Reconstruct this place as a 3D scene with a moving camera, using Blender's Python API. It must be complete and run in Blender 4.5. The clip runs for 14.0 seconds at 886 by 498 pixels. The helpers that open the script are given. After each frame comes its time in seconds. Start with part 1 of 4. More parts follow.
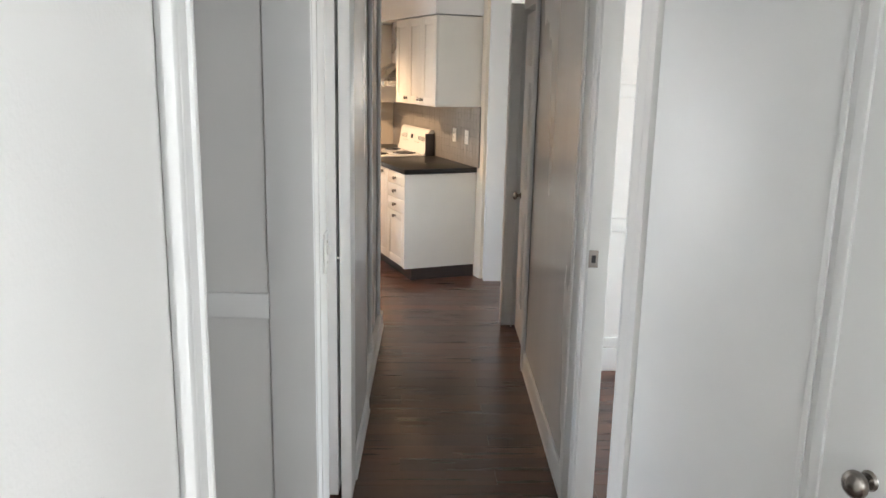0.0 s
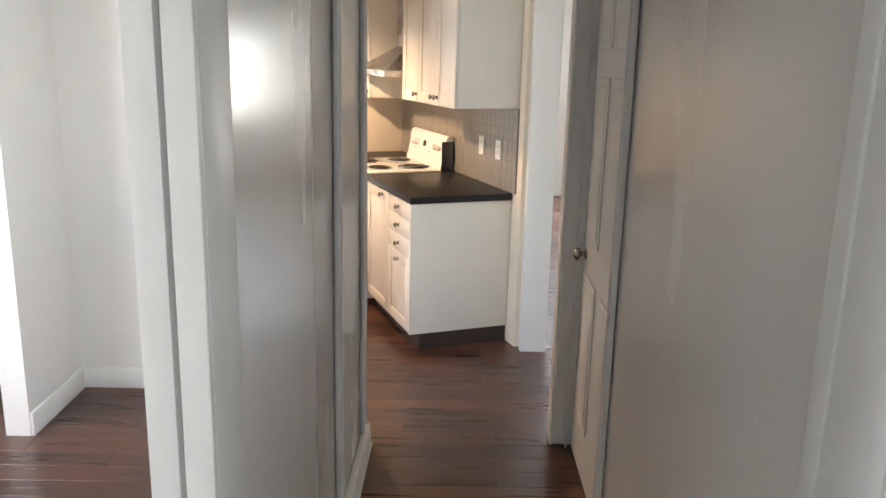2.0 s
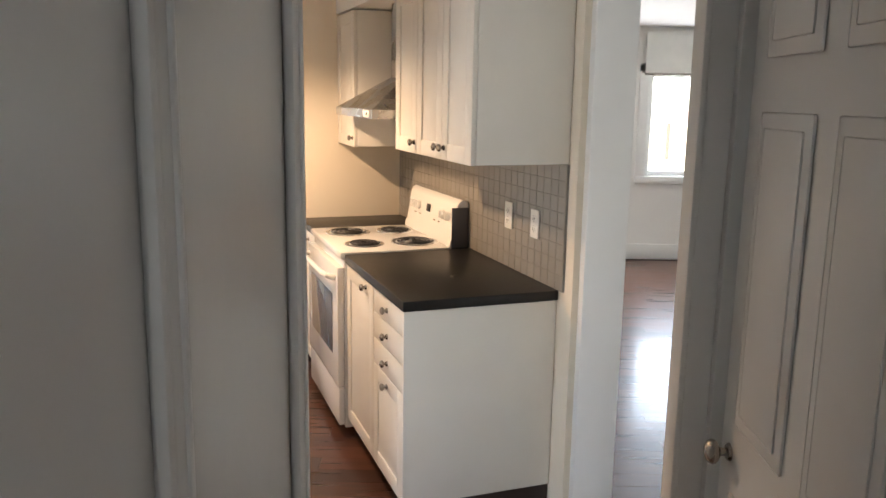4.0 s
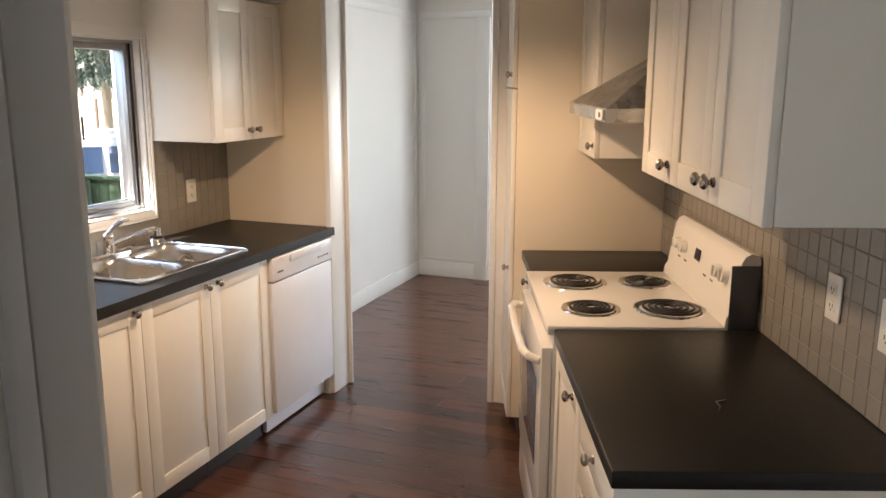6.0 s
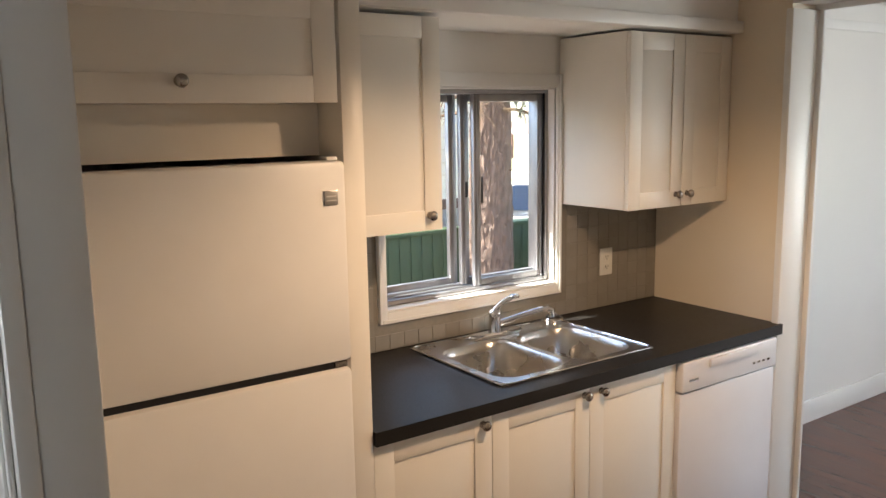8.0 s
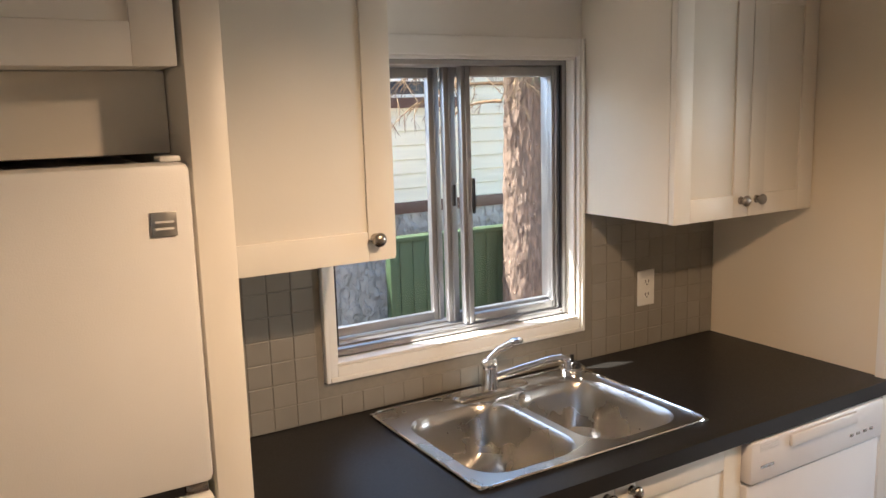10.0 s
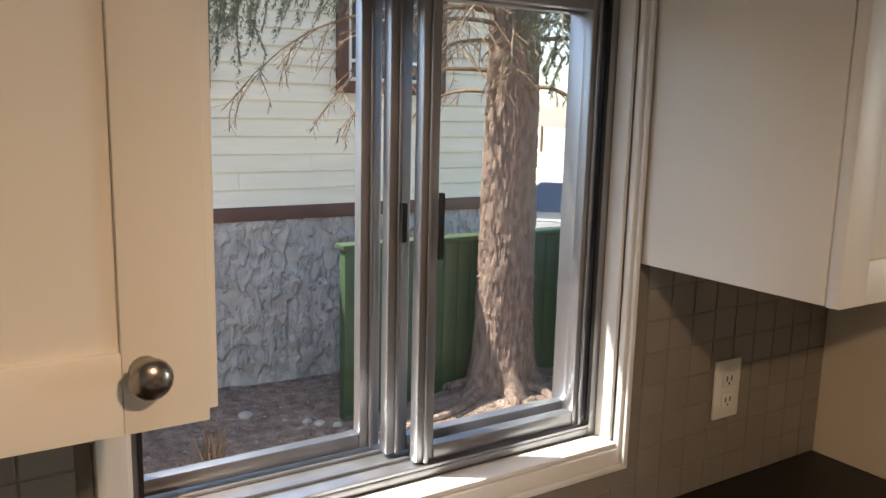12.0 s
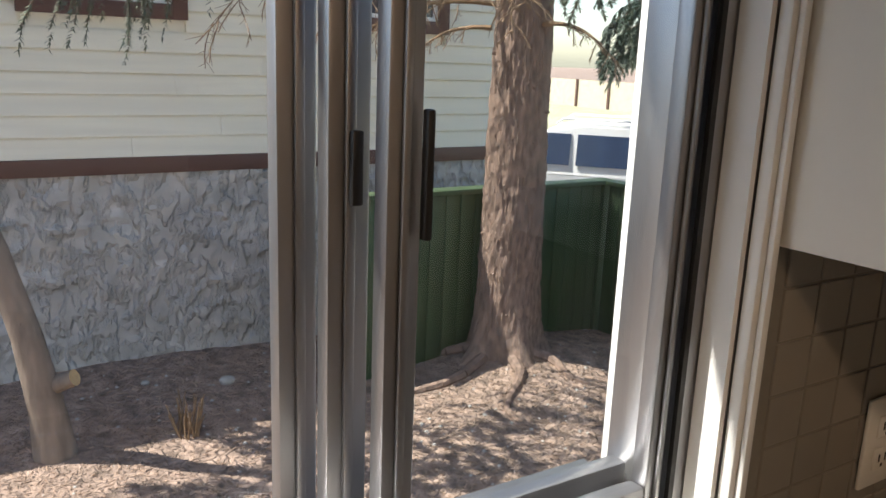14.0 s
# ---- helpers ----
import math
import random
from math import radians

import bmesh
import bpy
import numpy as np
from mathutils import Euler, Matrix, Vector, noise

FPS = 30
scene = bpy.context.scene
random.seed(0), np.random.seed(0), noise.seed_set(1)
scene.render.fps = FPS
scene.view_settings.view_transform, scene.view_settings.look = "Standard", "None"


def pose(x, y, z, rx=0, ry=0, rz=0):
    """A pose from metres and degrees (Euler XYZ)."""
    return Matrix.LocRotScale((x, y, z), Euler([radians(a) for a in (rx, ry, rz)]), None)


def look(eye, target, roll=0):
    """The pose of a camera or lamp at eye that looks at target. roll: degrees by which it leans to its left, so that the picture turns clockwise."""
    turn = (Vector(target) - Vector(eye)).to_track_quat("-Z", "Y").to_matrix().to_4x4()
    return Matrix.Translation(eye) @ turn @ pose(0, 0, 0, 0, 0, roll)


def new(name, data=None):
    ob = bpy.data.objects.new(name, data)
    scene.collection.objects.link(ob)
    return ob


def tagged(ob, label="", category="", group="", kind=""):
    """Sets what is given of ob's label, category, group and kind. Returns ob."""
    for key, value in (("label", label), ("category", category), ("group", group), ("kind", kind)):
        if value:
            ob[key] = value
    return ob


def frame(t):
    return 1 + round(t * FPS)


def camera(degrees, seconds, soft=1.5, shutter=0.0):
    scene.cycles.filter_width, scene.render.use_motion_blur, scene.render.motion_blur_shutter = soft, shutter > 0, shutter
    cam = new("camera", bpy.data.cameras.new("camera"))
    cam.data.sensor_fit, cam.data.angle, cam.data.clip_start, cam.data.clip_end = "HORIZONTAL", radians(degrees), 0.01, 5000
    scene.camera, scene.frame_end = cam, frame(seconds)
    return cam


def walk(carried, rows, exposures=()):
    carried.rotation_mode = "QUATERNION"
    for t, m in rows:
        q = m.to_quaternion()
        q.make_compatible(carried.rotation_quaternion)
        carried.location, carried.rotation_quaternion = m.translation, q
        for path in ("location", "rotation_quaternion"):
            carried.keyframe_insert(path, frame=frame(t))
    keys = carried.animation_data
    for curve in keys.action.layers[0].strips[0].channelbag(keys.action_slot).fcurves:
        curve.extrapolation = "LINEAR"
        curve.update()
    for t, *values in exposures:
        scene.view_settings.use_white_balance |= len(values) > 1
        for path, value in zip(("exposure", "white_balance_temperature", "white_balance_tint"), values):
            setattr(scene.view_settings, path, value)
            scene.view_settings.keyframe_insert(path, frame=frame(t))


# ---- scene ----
cam = camera(57.8, 14.0)
PATH = [
    (0, (-0.131, 0.532, 1.697), (-0.04, 2.481, 1.257), 1.2),
    (0.5, (-0.093, 1.022, 1.715), (-0.059, 2.966, 1.248), 1.9),
    (1, (-0.103, 1.484, 1.71), (0.01, 3.429, 1.254), 2.1),
    (1.5, (-0.047, 1.957, 1.696), (-0.007, 3.896, 1.209), 0.6),
    (2, (-0.046, 2.437, 1.69), (-0.01, 4.38, 1.217), 1.4),
    (2.5, (-0.113, 2.83, 1.614), (-0.024, 4.788, 1.218), 1.2),
    (5, (0.07, 4.772, 1.651), (-0.228, 6.716, 1.285), 0.1),
    (5.5, (0.091, 5.089, 1.645), (-0.468, 6.97, 1.261), -0.2),
    (6, (0.046, 5.363, 1.652), (-0.645, 7.195, 1.242), 0.2),
    (6.5, (0.026, 5.605, 1.662), (-0.989, 7.273, 1.228), 0.6),
    (7, (-0.079, 5.799, 1.664), (-1.255, 7.366, 1.259), 0.6),
    (7.5, (-0.136, 5.998, 1.67), (-1.548, 7.36, 1.278), -1.5),
    (8, (-0.171, 6.186, 1.72), (-1.798, 7.305, 1.4), -1.0),
    (10.5, (-0.929, 6.994, 1.662), (-2.642, 7.963, 1.308), -0.9),
    (11, (-1.172, 7.179, 1.641), (-2.905, 8.105, 1.270), 0.1),
    (11.5, (-1.405, 7.285, 1.641), (-3.101, 8.282, 1.282), 0.9),
    (12, (-1.618, 7.414, 1.622), (-3.274, 8.480, 1.277), 1.4),
    (12.5, (-1.788, 7.488, 1.618), (-3.471, 8.514, 1.283), 2.5),
    (13, (-1.918, 7.526, 1.592), (-3.524, 8.661, 1.231), 3.2),
    (13.5, (-1.988, 7.600, 1.588), (-3.590, 8.698, 1.105), 1.9),
    (14, (-2.092, 7.732, 1.537), (-3.738, 8.790, 1.072), 2.2),
]
EXPOSURES = [(0, 3.5), (0.5, 3.4), (1, 3.1), (1.5, 3.35), (2, 3.65), (2.5, 3.6), (5, 3.05), (5.5, 2.95), (6, 2.65), (6.5, 2.35), (7, 2.35), (7.5, 2.4), (8, 2.35), (10.5, 2.25), (11, 1.95), (12, 1.55), (13, 1.3), (14, 1.05)]
walk(cam, [(t, look(eye, target, roll)) for t, eye, target, roll in PATH], EXPOSURES)

# ---- light ----
world = bpy.data.worlds.new("sky")
scene.world = world
world.use_nodes = True
SUN_DIR = Vector((-0.33, -0.50, 0.88)).normalized()
wn = world.node_tree
sky = wn.nodes.new("ShaderNodeTexSky")
sky.sky_type = "NISHITA"
sky.sun_disc = False
sky.sun_elevation = math.asin(SUN_DIR.z)
sky.sun_rotation = math.atan2(SUN_DIR.x, SUN_DIR.y)
wn.links.new(sky.outputs[0], wn.nodes["Background"].inputs[0])
wn.nodes["Background"].inputs[1].default_value = 0.15

sun = new("sun", bpy.data.lights.new("sun", "SUN"))
sun.data.energy, sun.data.angle, sun.data.color = 5.0, radians(0.5), (1.0, 0.95, 0.86)
sun.matrix_world = look((0, 0, 30), Vector((0, 0, 30)) - SUN_DIR)

WARM = (1.0, 0.665, 0.41)
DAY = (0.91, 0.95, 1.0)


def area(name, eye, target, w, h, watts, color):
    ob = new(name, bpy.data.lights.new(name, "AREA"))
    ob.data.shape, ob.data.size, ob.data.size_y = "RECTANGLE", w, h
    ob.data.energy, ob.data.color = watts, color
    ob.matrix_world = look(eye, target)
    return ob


# area lamps added as daylight; openings other than the living room's are unseen, assumed
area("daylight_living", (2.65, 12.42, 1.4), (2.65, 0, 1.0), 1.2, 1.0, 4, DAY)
area("daylight_fill_back_room", (0.2, 12.42, 1.4), (-1.2, 8, 0.9), 2.0, 1.1, 14, DAY)
area("daylight_fill_right_room", (4.2, 4.3, 1.45), (0, 4.3, 1.0), 1.6, 1.1, 8.5, DAY)
area("daylight_fill_left_room", (-2.78, 4.3, 1.45), (0, 4.3, 0.9), 1.4, 1.1, 5.5, DAY)
area("daylight_fill_start_room", (1.0, -0.35, 1.5), (-1, 0.2, 1.2), 1.2, 1.1, 4.3, DAY)
bulb = new("kitchen_bulb", bpy.data.lights.new("kitchen_bulb", "SPOT"))
bulb.data.energy, bulb.data.color, bulb.data.shadow_soft_size = 12.5, WARM, 0.035
bulb.data.spot_size, bulb.data.spot_blend = radians(164), 0.55
bulb.location = (-1.20, 7.73, 2.03)


# ---- materials ----
def mat(name, color, rough=0.5, metal=0.0, vary=0.06, scale=6.0, bump=0.0, bump_scale=60.0, spread=None, random_value=0.0, coat=0.0, spec=0.5):
    m = bpy.data.materials.new(name)
    m.use_nodes = True
    n, l = m.node_tree.nodes, m.node_tree.links
    b = n["Principled BSDF"]
    b.inputs["Roughness"].default_value = rough
    b.inputs["Metallic"].default_value = metal
    b.inputs["Coat Weight"].default_value = coat
    b.inputs["Coat Roughness"].default_value = 0.08
    b.inputs["Specular IOR Level"].default_value = spec
    co = n.new("ShaderNodeTexCoord")
    mp = n.new("ShaderNodeMapping")
    mp.inputs["Scale"].default_value = spread or (1, 1, 1)
    l.new(co.outputs["Object"], mp.inputs[0])
    t = n.new("ShaderNodeTexNoise")
    t.inputs["Scale"].default_value, t.inputs["Detail"].default_value = scale, 6
    l.new(mp.outputs[0], t.inputs["Vector"])
    r = n.new("ShaderNodeMapRange")
    r.inputs[1].default_value, r.inputs[2].default_value = 0.3, 0.7
    r.inputs[3].default_value, r.inputs[4].default_value = 1 - vary, 1 + vary
    l.new(t.outputs["Fac"], r.inputs[0])
    hsv = n.new("ShaderNodeHueSaturation")
    hsv.inputs["Color"].default_value = (*color, 1)
    if random_value:
        oi = n.new("ShaderNodeObjectInfo")
        rr = n.new("ShaderNodeMapRange")
        rr.inputs[3].default_value, rr.inputs[4].default_value = 1 - random_value, 1 + random_value
        l.new(oi.outputs["Random"], rr.inputs[0])
        mu = n.new("ShaderNodeMath")
        mu.operation = "MULTIPLY"
        l.new(r.outputs[0], mu.inputs[0])
        l.new(rr.outputs[0], mu.inputs[1])
        l.new(mu.outputs[0], hsv.inputs["Value"])
        add = n.new("ShaderNodeVectorMath")
        sc = n.new("ShaderNodeMath")
        sc.operation = "MULTIPLY"
        sc.inputs[1].default_value = 37.0
        l.new(oi.outputs["Random"], sc.inputs[0])
        l.new(mp.outputs[0], add.inputs[0])
        l.new(sc.outputs[0], add.inputs[1])
        l.new(add.outputs[0], t.inputs["Vector"])
    else:
        l.new(r.outputs[0], hsv.inputs["Value"])
    l.new(hsv.outputs[0], b.inputs["Base Color"])
    rg = n.new("ShaderNodeMapRange")
    rg.inputs[1].default_value, rg.inputs[2].default_value = 0.3, 0.7
    rg.inputs[3].default_value, rg.inputs[4].default_value = rough * 0.85, min(1, rough * 1.15)
    l.new(t.outputs["Fac"], rg.inputs[0])
    l.new(rg.outputs[0], b.inputs["Roughness"])
    if bump:
        t2 = n.new("ShaderNodeTexNoise")
        t2.inputs["Scale"].default_value, t2.inputs["Detail"].default_value = bump_scale, 5
        l.new(mp.outputs[0], t2.inputs["Vector"])
        bp = n.new("ShaderNodeBump")
        bp.inputs["Strength"].default_value, bp.inputs["Distance"].default_value = min(1, bump), 0.004 if bump <= 1 else 0.004 * bump
        l.new(t2.outputs["Fac"], bp.inputs["Height"])
        l.new(bp.outputs[0], b.inputs["Normal"])
    return m


WALL = mat("wall_paint", (0.80, 0.79, 0.76), 0.55, vary=0.02, scale=2, bump=0.12, bump_scale=180)
GLOSS = mat("gloss_wall_paint", (0.78, 0.77, 0.74), 0.26, vary=0.03, scale=2, bump=0.05, bump_scale=30, spread=(1, 1, 0.35))
TRIM = mat("trim_paint", (0.82, 0.82, 0.80), 0.40, vary=0.02, scale=4, bump=0.03, bump_scale=80)
KWALL = mat("beige_kitchen_paint", (0.77, 0.69, 0.56), 0.5, vary=0.02, scale=2, bump=0.12, bump_scale=180)
CEIL = mat("ceiling_paint", (0.82, 0.82, 0.80), 0.8, vary=0.02, bump=0.2, bump_scale=200)
PANEL = mat("cabinet_foil", (0.80, 0.765, 0.69), 0.38, vary=0.02, scale=5, bump=0.03, bump_scale=120)
COUNTER = mat("dark_laminate", (0.013, 0.012, 0.011), 0.40, vary=0.25, scale=260, bump=0.03, bump_scale=300, spec=0.35)
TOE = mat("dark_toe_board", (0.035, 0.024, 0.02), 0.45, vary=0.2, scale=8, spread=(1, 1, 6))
TILE = mat("grey_tile", (0.255, 0.237, 0.208), 0.34, vary=0.05, scale=14, random_value=0.05, bump=0.05, bump_scale=40)
GROUT = mat("tile_grout", (0.238, 0.221, 0.194), 0.85, vary=0.08, scale=60)
FLOORWOOD = mat("dark_walnut_planks", (0.070, 0.027, 0.015), 0.30, vary=0.30, scale=4, spread=(0.6, 7, 1), random_value=0.5, bump=0.015, bump_scale=24, coat=0.2)
SUBFLOOR = mat("floor_joint", (0.038, 0.017, 0.011), 0.6, vary=0.1)
ENAMEL = mat("white_enamel", (0.80, 0.79, 0.76), 0.16, vary=0.01, coat=0.3)
APPL = mat("appliance_white", (0.78, 0.765, 0.73), 0.34, vary=0.02, bump=0.10, bump_scale=420)
COOLWHITE = mat("cool_white_plastic", (0.78, 0.78, 0.81), 0.34, vary=0.02, bump=0.06, bump_scale=420)
BLACK = mat("black_rubber", (0.015, 0.015, 0.016), 0.45, vary=0.1)
COIL = mat("burner_coil", (0.02, 0.02, 0.022), 0.35, metal=0.4, vary=0.2)
CHROME = mat("chrome", (0.80, 0.80, 0.80), 0.07, metal=1.0, vary=0.02)
STEEL = mat("brushed_steel", (0.50, 0.49, 0.47), 0.27, metal=1.0, vary=0.04, scale=6)
NICKEL = mat("brushed_nickel", (0.36, 0.33, 0.30), 0.26, metal=1.0, vary=0.05)
ALU = mat("aluminium", (0.36, 0.36, 0.37), 0.38, metal=0.9, vary=0.12, scale=12, spread=(1, 1, 0.2))
PLATE = mat("switch_plastic", (0.82, 0.81, 0.77), 0.3, vary=0.01)
OVENGLASS = mat("oven_window", (0.10, 0.10, 0.11), 0.08, vary=0.05)
BARK = mat("spruce_bark", (0.195, 0.135, 0.105), 0.9, vary=0.5, scale=26, spread=(1, 1, 0.4), bump=2.0, bump_scale=90)
SMALLBARK = mat("grey_brown_bark", (0.21, 0.165, 0.13), 0.85, vary=0.3, scale=14, spread=(1, 1, 0.3), bump=1.5, bump_scale=40)
CUTWOOD = mat("cut_wood", (0.48, 0.34, 0.18), 0.8, vary=0.15, scale=20)
NEEDLE = mat("spruce_needles", (0.055, 0.085, 0.060), 0.6, vary=0.45, scale=3)
NEEDLE_PALE = mat("grey_green_needles", (0.13, 0.15, 0.10), 0.65, vary=0.35, scale=5)
TWIG = mat("dead_twigs", (0.22, 0.145, 0.085), 0.85, vary=0.3, scale=20)
SIDING = mat("cream_siding", (0.78, 0.745, 0.62), 0.55, vary=0.06, scale=5, spread=(1, 0.2, 3), bump=0.1, bump_scale=50)
STUCCO = mat("rough_grey_stucco", (0.44, 0.425, 0.40), 0.95, vary=0.20, scale=5, bump=1.0, bump_scale=60)
BROWN = mat("brown_paint", (0.105, 0.052, 0.040), 0.6, vary=0.15, scale=8, spread=(1, 0.3, 3))
FENCE = mat("green_fence_paint", (0.034, 0.064, 0.028), 0.6, vary=0.15, scale=7, spread=(2, 2, 0.4), random_value=0.06, bump=0.2, bump_scale=60)
SOIL = mat("dry_soil", (0.29, 0.21, 0.165), 0.95, vary=0.5, scale=9, bump=2.0, bump_scale=70)
LITTER = mat("cones_and_needles", (0.30, 0.21, 0.155), 0.9, vary=0.5, scale=11)
PEBBLE = mat("pale_pebble", (0.37, 0.35, 0.32), 0.8, vary=0.15, scale=18)
# lawn and road colours lifted pale to stand in for sun glare
GRASS = mat("glare_pale_lawn", (0.38, 0.39, 0.22), 0.95, vary=0.35, scale=0.9, bump=2, bump_scale=30)
ASPHALT = mat("glare_pale_road", (0.30, 0.29, 0.27), 0.9, vary=0.15, scale=1.5, bump=0.5, bump_scale=120)
CARPAINT = mat("white_car_paint", (0.80, 0.80, 0.80), 0.18, vary=0.01, coat=0.6)
CARGLASS = mat("tinted_car_glass", (0.03, 0.05, 0.10), 0.06, vary=0.05)
TYRE = mat("tyre_rubber", (0.02, 0.02, 0.02), 0.8)
CONCRETE = mat("pale_block_wall", (0.55, 0.47, 0.37), 0.9, vary=0.15, scale=3)
BLIND = mat("white_blind", (0.78, 0.78, 0.74), 0.7, vary=0.03, scale=9)
LAMPGLASS = mat("opal_glass", (0.85, 0.83, 0.78), 0.4, vary=0.01)


def relief(m, kind, scale, low, high, depth, spread=(1, 1, 1), warp=1.0):
    """Adds a crusted relief with steep edges to a material, over its fine grain."""
    n, l = m.node_tree.nodes, m.node_tree.links
    co = n.new("ShaderNodeTexCoord")
    mp = n.new("ShaderNodeMapping")
    mp.inputs["Scale"].default_value = spread
    l.new(co.outputs["Object"], mp.inputs[0])
    t = n.new("ShaderNodeTexNoise" if kind == "noise" else "ShaderNodeTexVoronoi")
    t.inputs["Scale"].default_value, t.inputs["Detail"].default_value = scale, 5
    if kind == "noise":
        t.inputs["Distortion"].default_value = warp
    l.new(mp.outputs[0], t.inputs["Vector"])
    r = n.new("ShaderNodeMapRange")
    r.interpolation_type = "SMOOTHSTEP"
    r.inputs[1].default_value, r.inputs[2].default_value = low, high
    l.new(t.outputs[0], r.inputs[0])
    bp = n.new("ShaderNodeBump")
    bp.inputs["Strength"].default_value, bp.inputs["Distance"].default_value = 1.0, depth
    l.new(r.outputs[0], bp.inputs["Height"])
    b = n["Principled BSDF"]
    if b.inputs["Normal"].links:
        l.new(b.inputs["Normal"].links[0].from_socket, bp.inputs["Normal"])
    l.new(bp.outputs[0], b.inputs["Normal"])


relief(STUCCO, "noise", 9.0, 0.42, 0.60, 0.030, (1, 1.0, 0.6), 0.15)
relief(SMALLBARK, "voronoi", 30, 0.05, 0.6, 0.012, (1, 1, 0.5))
relief(BARK, "voronoi", 34, 0.05, 0.7, 0.03, (1, 1, 0.45))
relief(SOIL, "noise", 22, 0.42, 0.6, 0.02, (1, 1, 1), 0.4)


def glass_material(name, tint, rough=0.0):
    m = bpy.data.materials.new(name)
    m.use_nodes = True
    n, l = m.node_tree.nodes, m.node_tree.links
    out = n["Material Output"]
    n.remove(n["Principled BSDF"])
    tr = n.new("ShaderNodeBsdfTransparent")
    tr.inputs[0].default_value = (*tint, 1)
    gl = n.new("ShaderNodeBsdfGlossy")
    gl.inputs["Roughness"].default_value = rough
    fr = n.new("ShaderNodeFresnel")
    fr.inputs[0].default_value = 1.45
    mx = n.new("ShaderNodeMixShader")
    l.new(fr.outputs[0], mx.inputs[0])
    l.new(tr.outputs[0], mx.inputs[1])
    l.new(gl.outputs[0], mx.inputs[2])
    l.new(mx.outputs[0], out.inputs[0])
    return m


GLASS = glass_material("window_glass", (0.97, 0.98, 0.97))
DARKGLASS = mat("far_window_glass", (0.05, 0.06, 0.08), 0.05, vary=0.1)


# ---- mesh helpers ----
def box(bm, x0, x1, y0, y1, z0, z1, bevel=0.0):
    m = Matrix.Translation(((x0 + x1) / 2, (y0 + y1) / 2, (z0 + z1) / 2)) @ Matrix.Diagonal((abs(x1 - x0), abs(y1 - y0), abs(z1 - z0), 1))
    vs = bmesh.ops.create_cube(bm, size=1, matrix=m)["verts"]
    if bevel:
        es = {e for v in vs for e in v.link_edges}
        bmesh.ops.bevel(bm, geom=list(es), offset=bevel, segments=2, profile=0.5, affect="EDGES")


def cyl(bm, a, b, r0, r1=None, seg=16, caps=True):
    a, b = Vector(a), Vector(b)
    r1 = r0 if r1 is None else r1
    q = (b - a).to_track_quat("Z", "Y")
    u, v = q @ Vector((1, 0, 0)), q @ Vector((0, 1, 0))
    lo, hi = [], []
    for i in range(seg):
        d = u * math.cos(i * math.tau / seg) + v * math.sin(i * math.tau / seg)
        lo.append(bm.verts.new(a + d * r0))
        hi.append(bm.verts.new(b + d * r1))
    for i in range(seg):
        j = (i + 1) % seg
        bm.faces.new((lo[i], lo[j], hi[j], hi[i]))
    if caps:
        bm.faces.new(lo[::-1])
        bm.faces.new(hi)


def ball(bm, c, r, scale=(1, 1, 1), u=14, v=9):
    bmesh.ops.create_uvsphere(bm, u_segments=u, v_segments=v, radius=r, matrix=Matrix.Translation(c) @ Matrix.Diagonal((*scale, 1)))


def tube(bm, pts, r, seg=10):
    for i in range(len(pts) - 1):
        cyl(bm, pts[i], pts[i + 1], r, seg=seg)
        if i:
            ball(bm, pts[i], r, u=seg, v=6)


def ob_from(name, bm, material, parent=None, smooth=False):
    me = bpy.data.meshes.new(name)
    bm.to_mesh(me)
    bm.free()
    me.materials.append(material)
    if smooth:
        me.shade_smooth()
        me.set_sharp_from_angle(angle=radians(40))
    ob = new(name, me)
    if parent:
        ob.parent = parent
    return ob


def solid(name, boxes, material, parent=None, bevel=0.0, at=None):
    bm = bmesh.new()
    for b in boxes:
        box(bm, *b, bevel)
    ob = ob_from(name, bm, material, parent, smooth=bevel > 0)
    if at is not None:
        ob.matrix_basis = at
    return ob


def thing(name, m, label, category, group=""):
    ob = new(name)
    ob.matrix_basis = m
    ob.empty_display_size = 0.1
    return tagged(ob, label, category, group)


def structure(ob, label="", category=""):
    return tagged(ob, label, category, kind="structure")


HALL = pose(0, 0, 0, 0, 0, -1.8)
RUN = pose(-0.14, 6.79, 0, 0, 0, 20)
I4 = Matrix.Identity(4)
TOP = 2.36

# ---- structure: outer shell ----
def wall_y(name, x0, x1, y0, y1, holes=(), z0=-0.3, z1=TOP, material=None, at=None):
    """A wall that runs along y, with holes (y0, y1, z0, z1) through it."""
    parts, y = [], y0
    for a, b, c, d in sorted(holes):
        parts.append((x0, x1, y, a, z0, z1))
        if c > z0:
            parts.append((x0, x1, a, b, z0, c))
        if d < z1:
            parts.append((x0, x1, a, b, d, z1))
        y = b
    parts.append((x0, x1, y, y1, z0, z1))
    return structure(solid(name, parts, material or WALL, at=at))


def wall_x(name, x0, x1, y0, y1, holes=(), z0=-0.3, z1=TOP, material=None, at=None):
    """A wall that runs along x, with holes (x0, x1, z0, z1) through it."""
    parts, x = [], x0
    for a, b, c, d in sorted(holes):
        parts.append((x, a, y0, y1, z0, z1))
        if c > z0:
            parts.append((a, b, y0, y1, z0, c))
        if d < z1:
            parts.append((a, b, y0, y1, d, z1))
        x = b
    parts.append((x, x1, y0, y1, z0, z1))
    return structure(solid(name, parts, material or WALL, at=at))


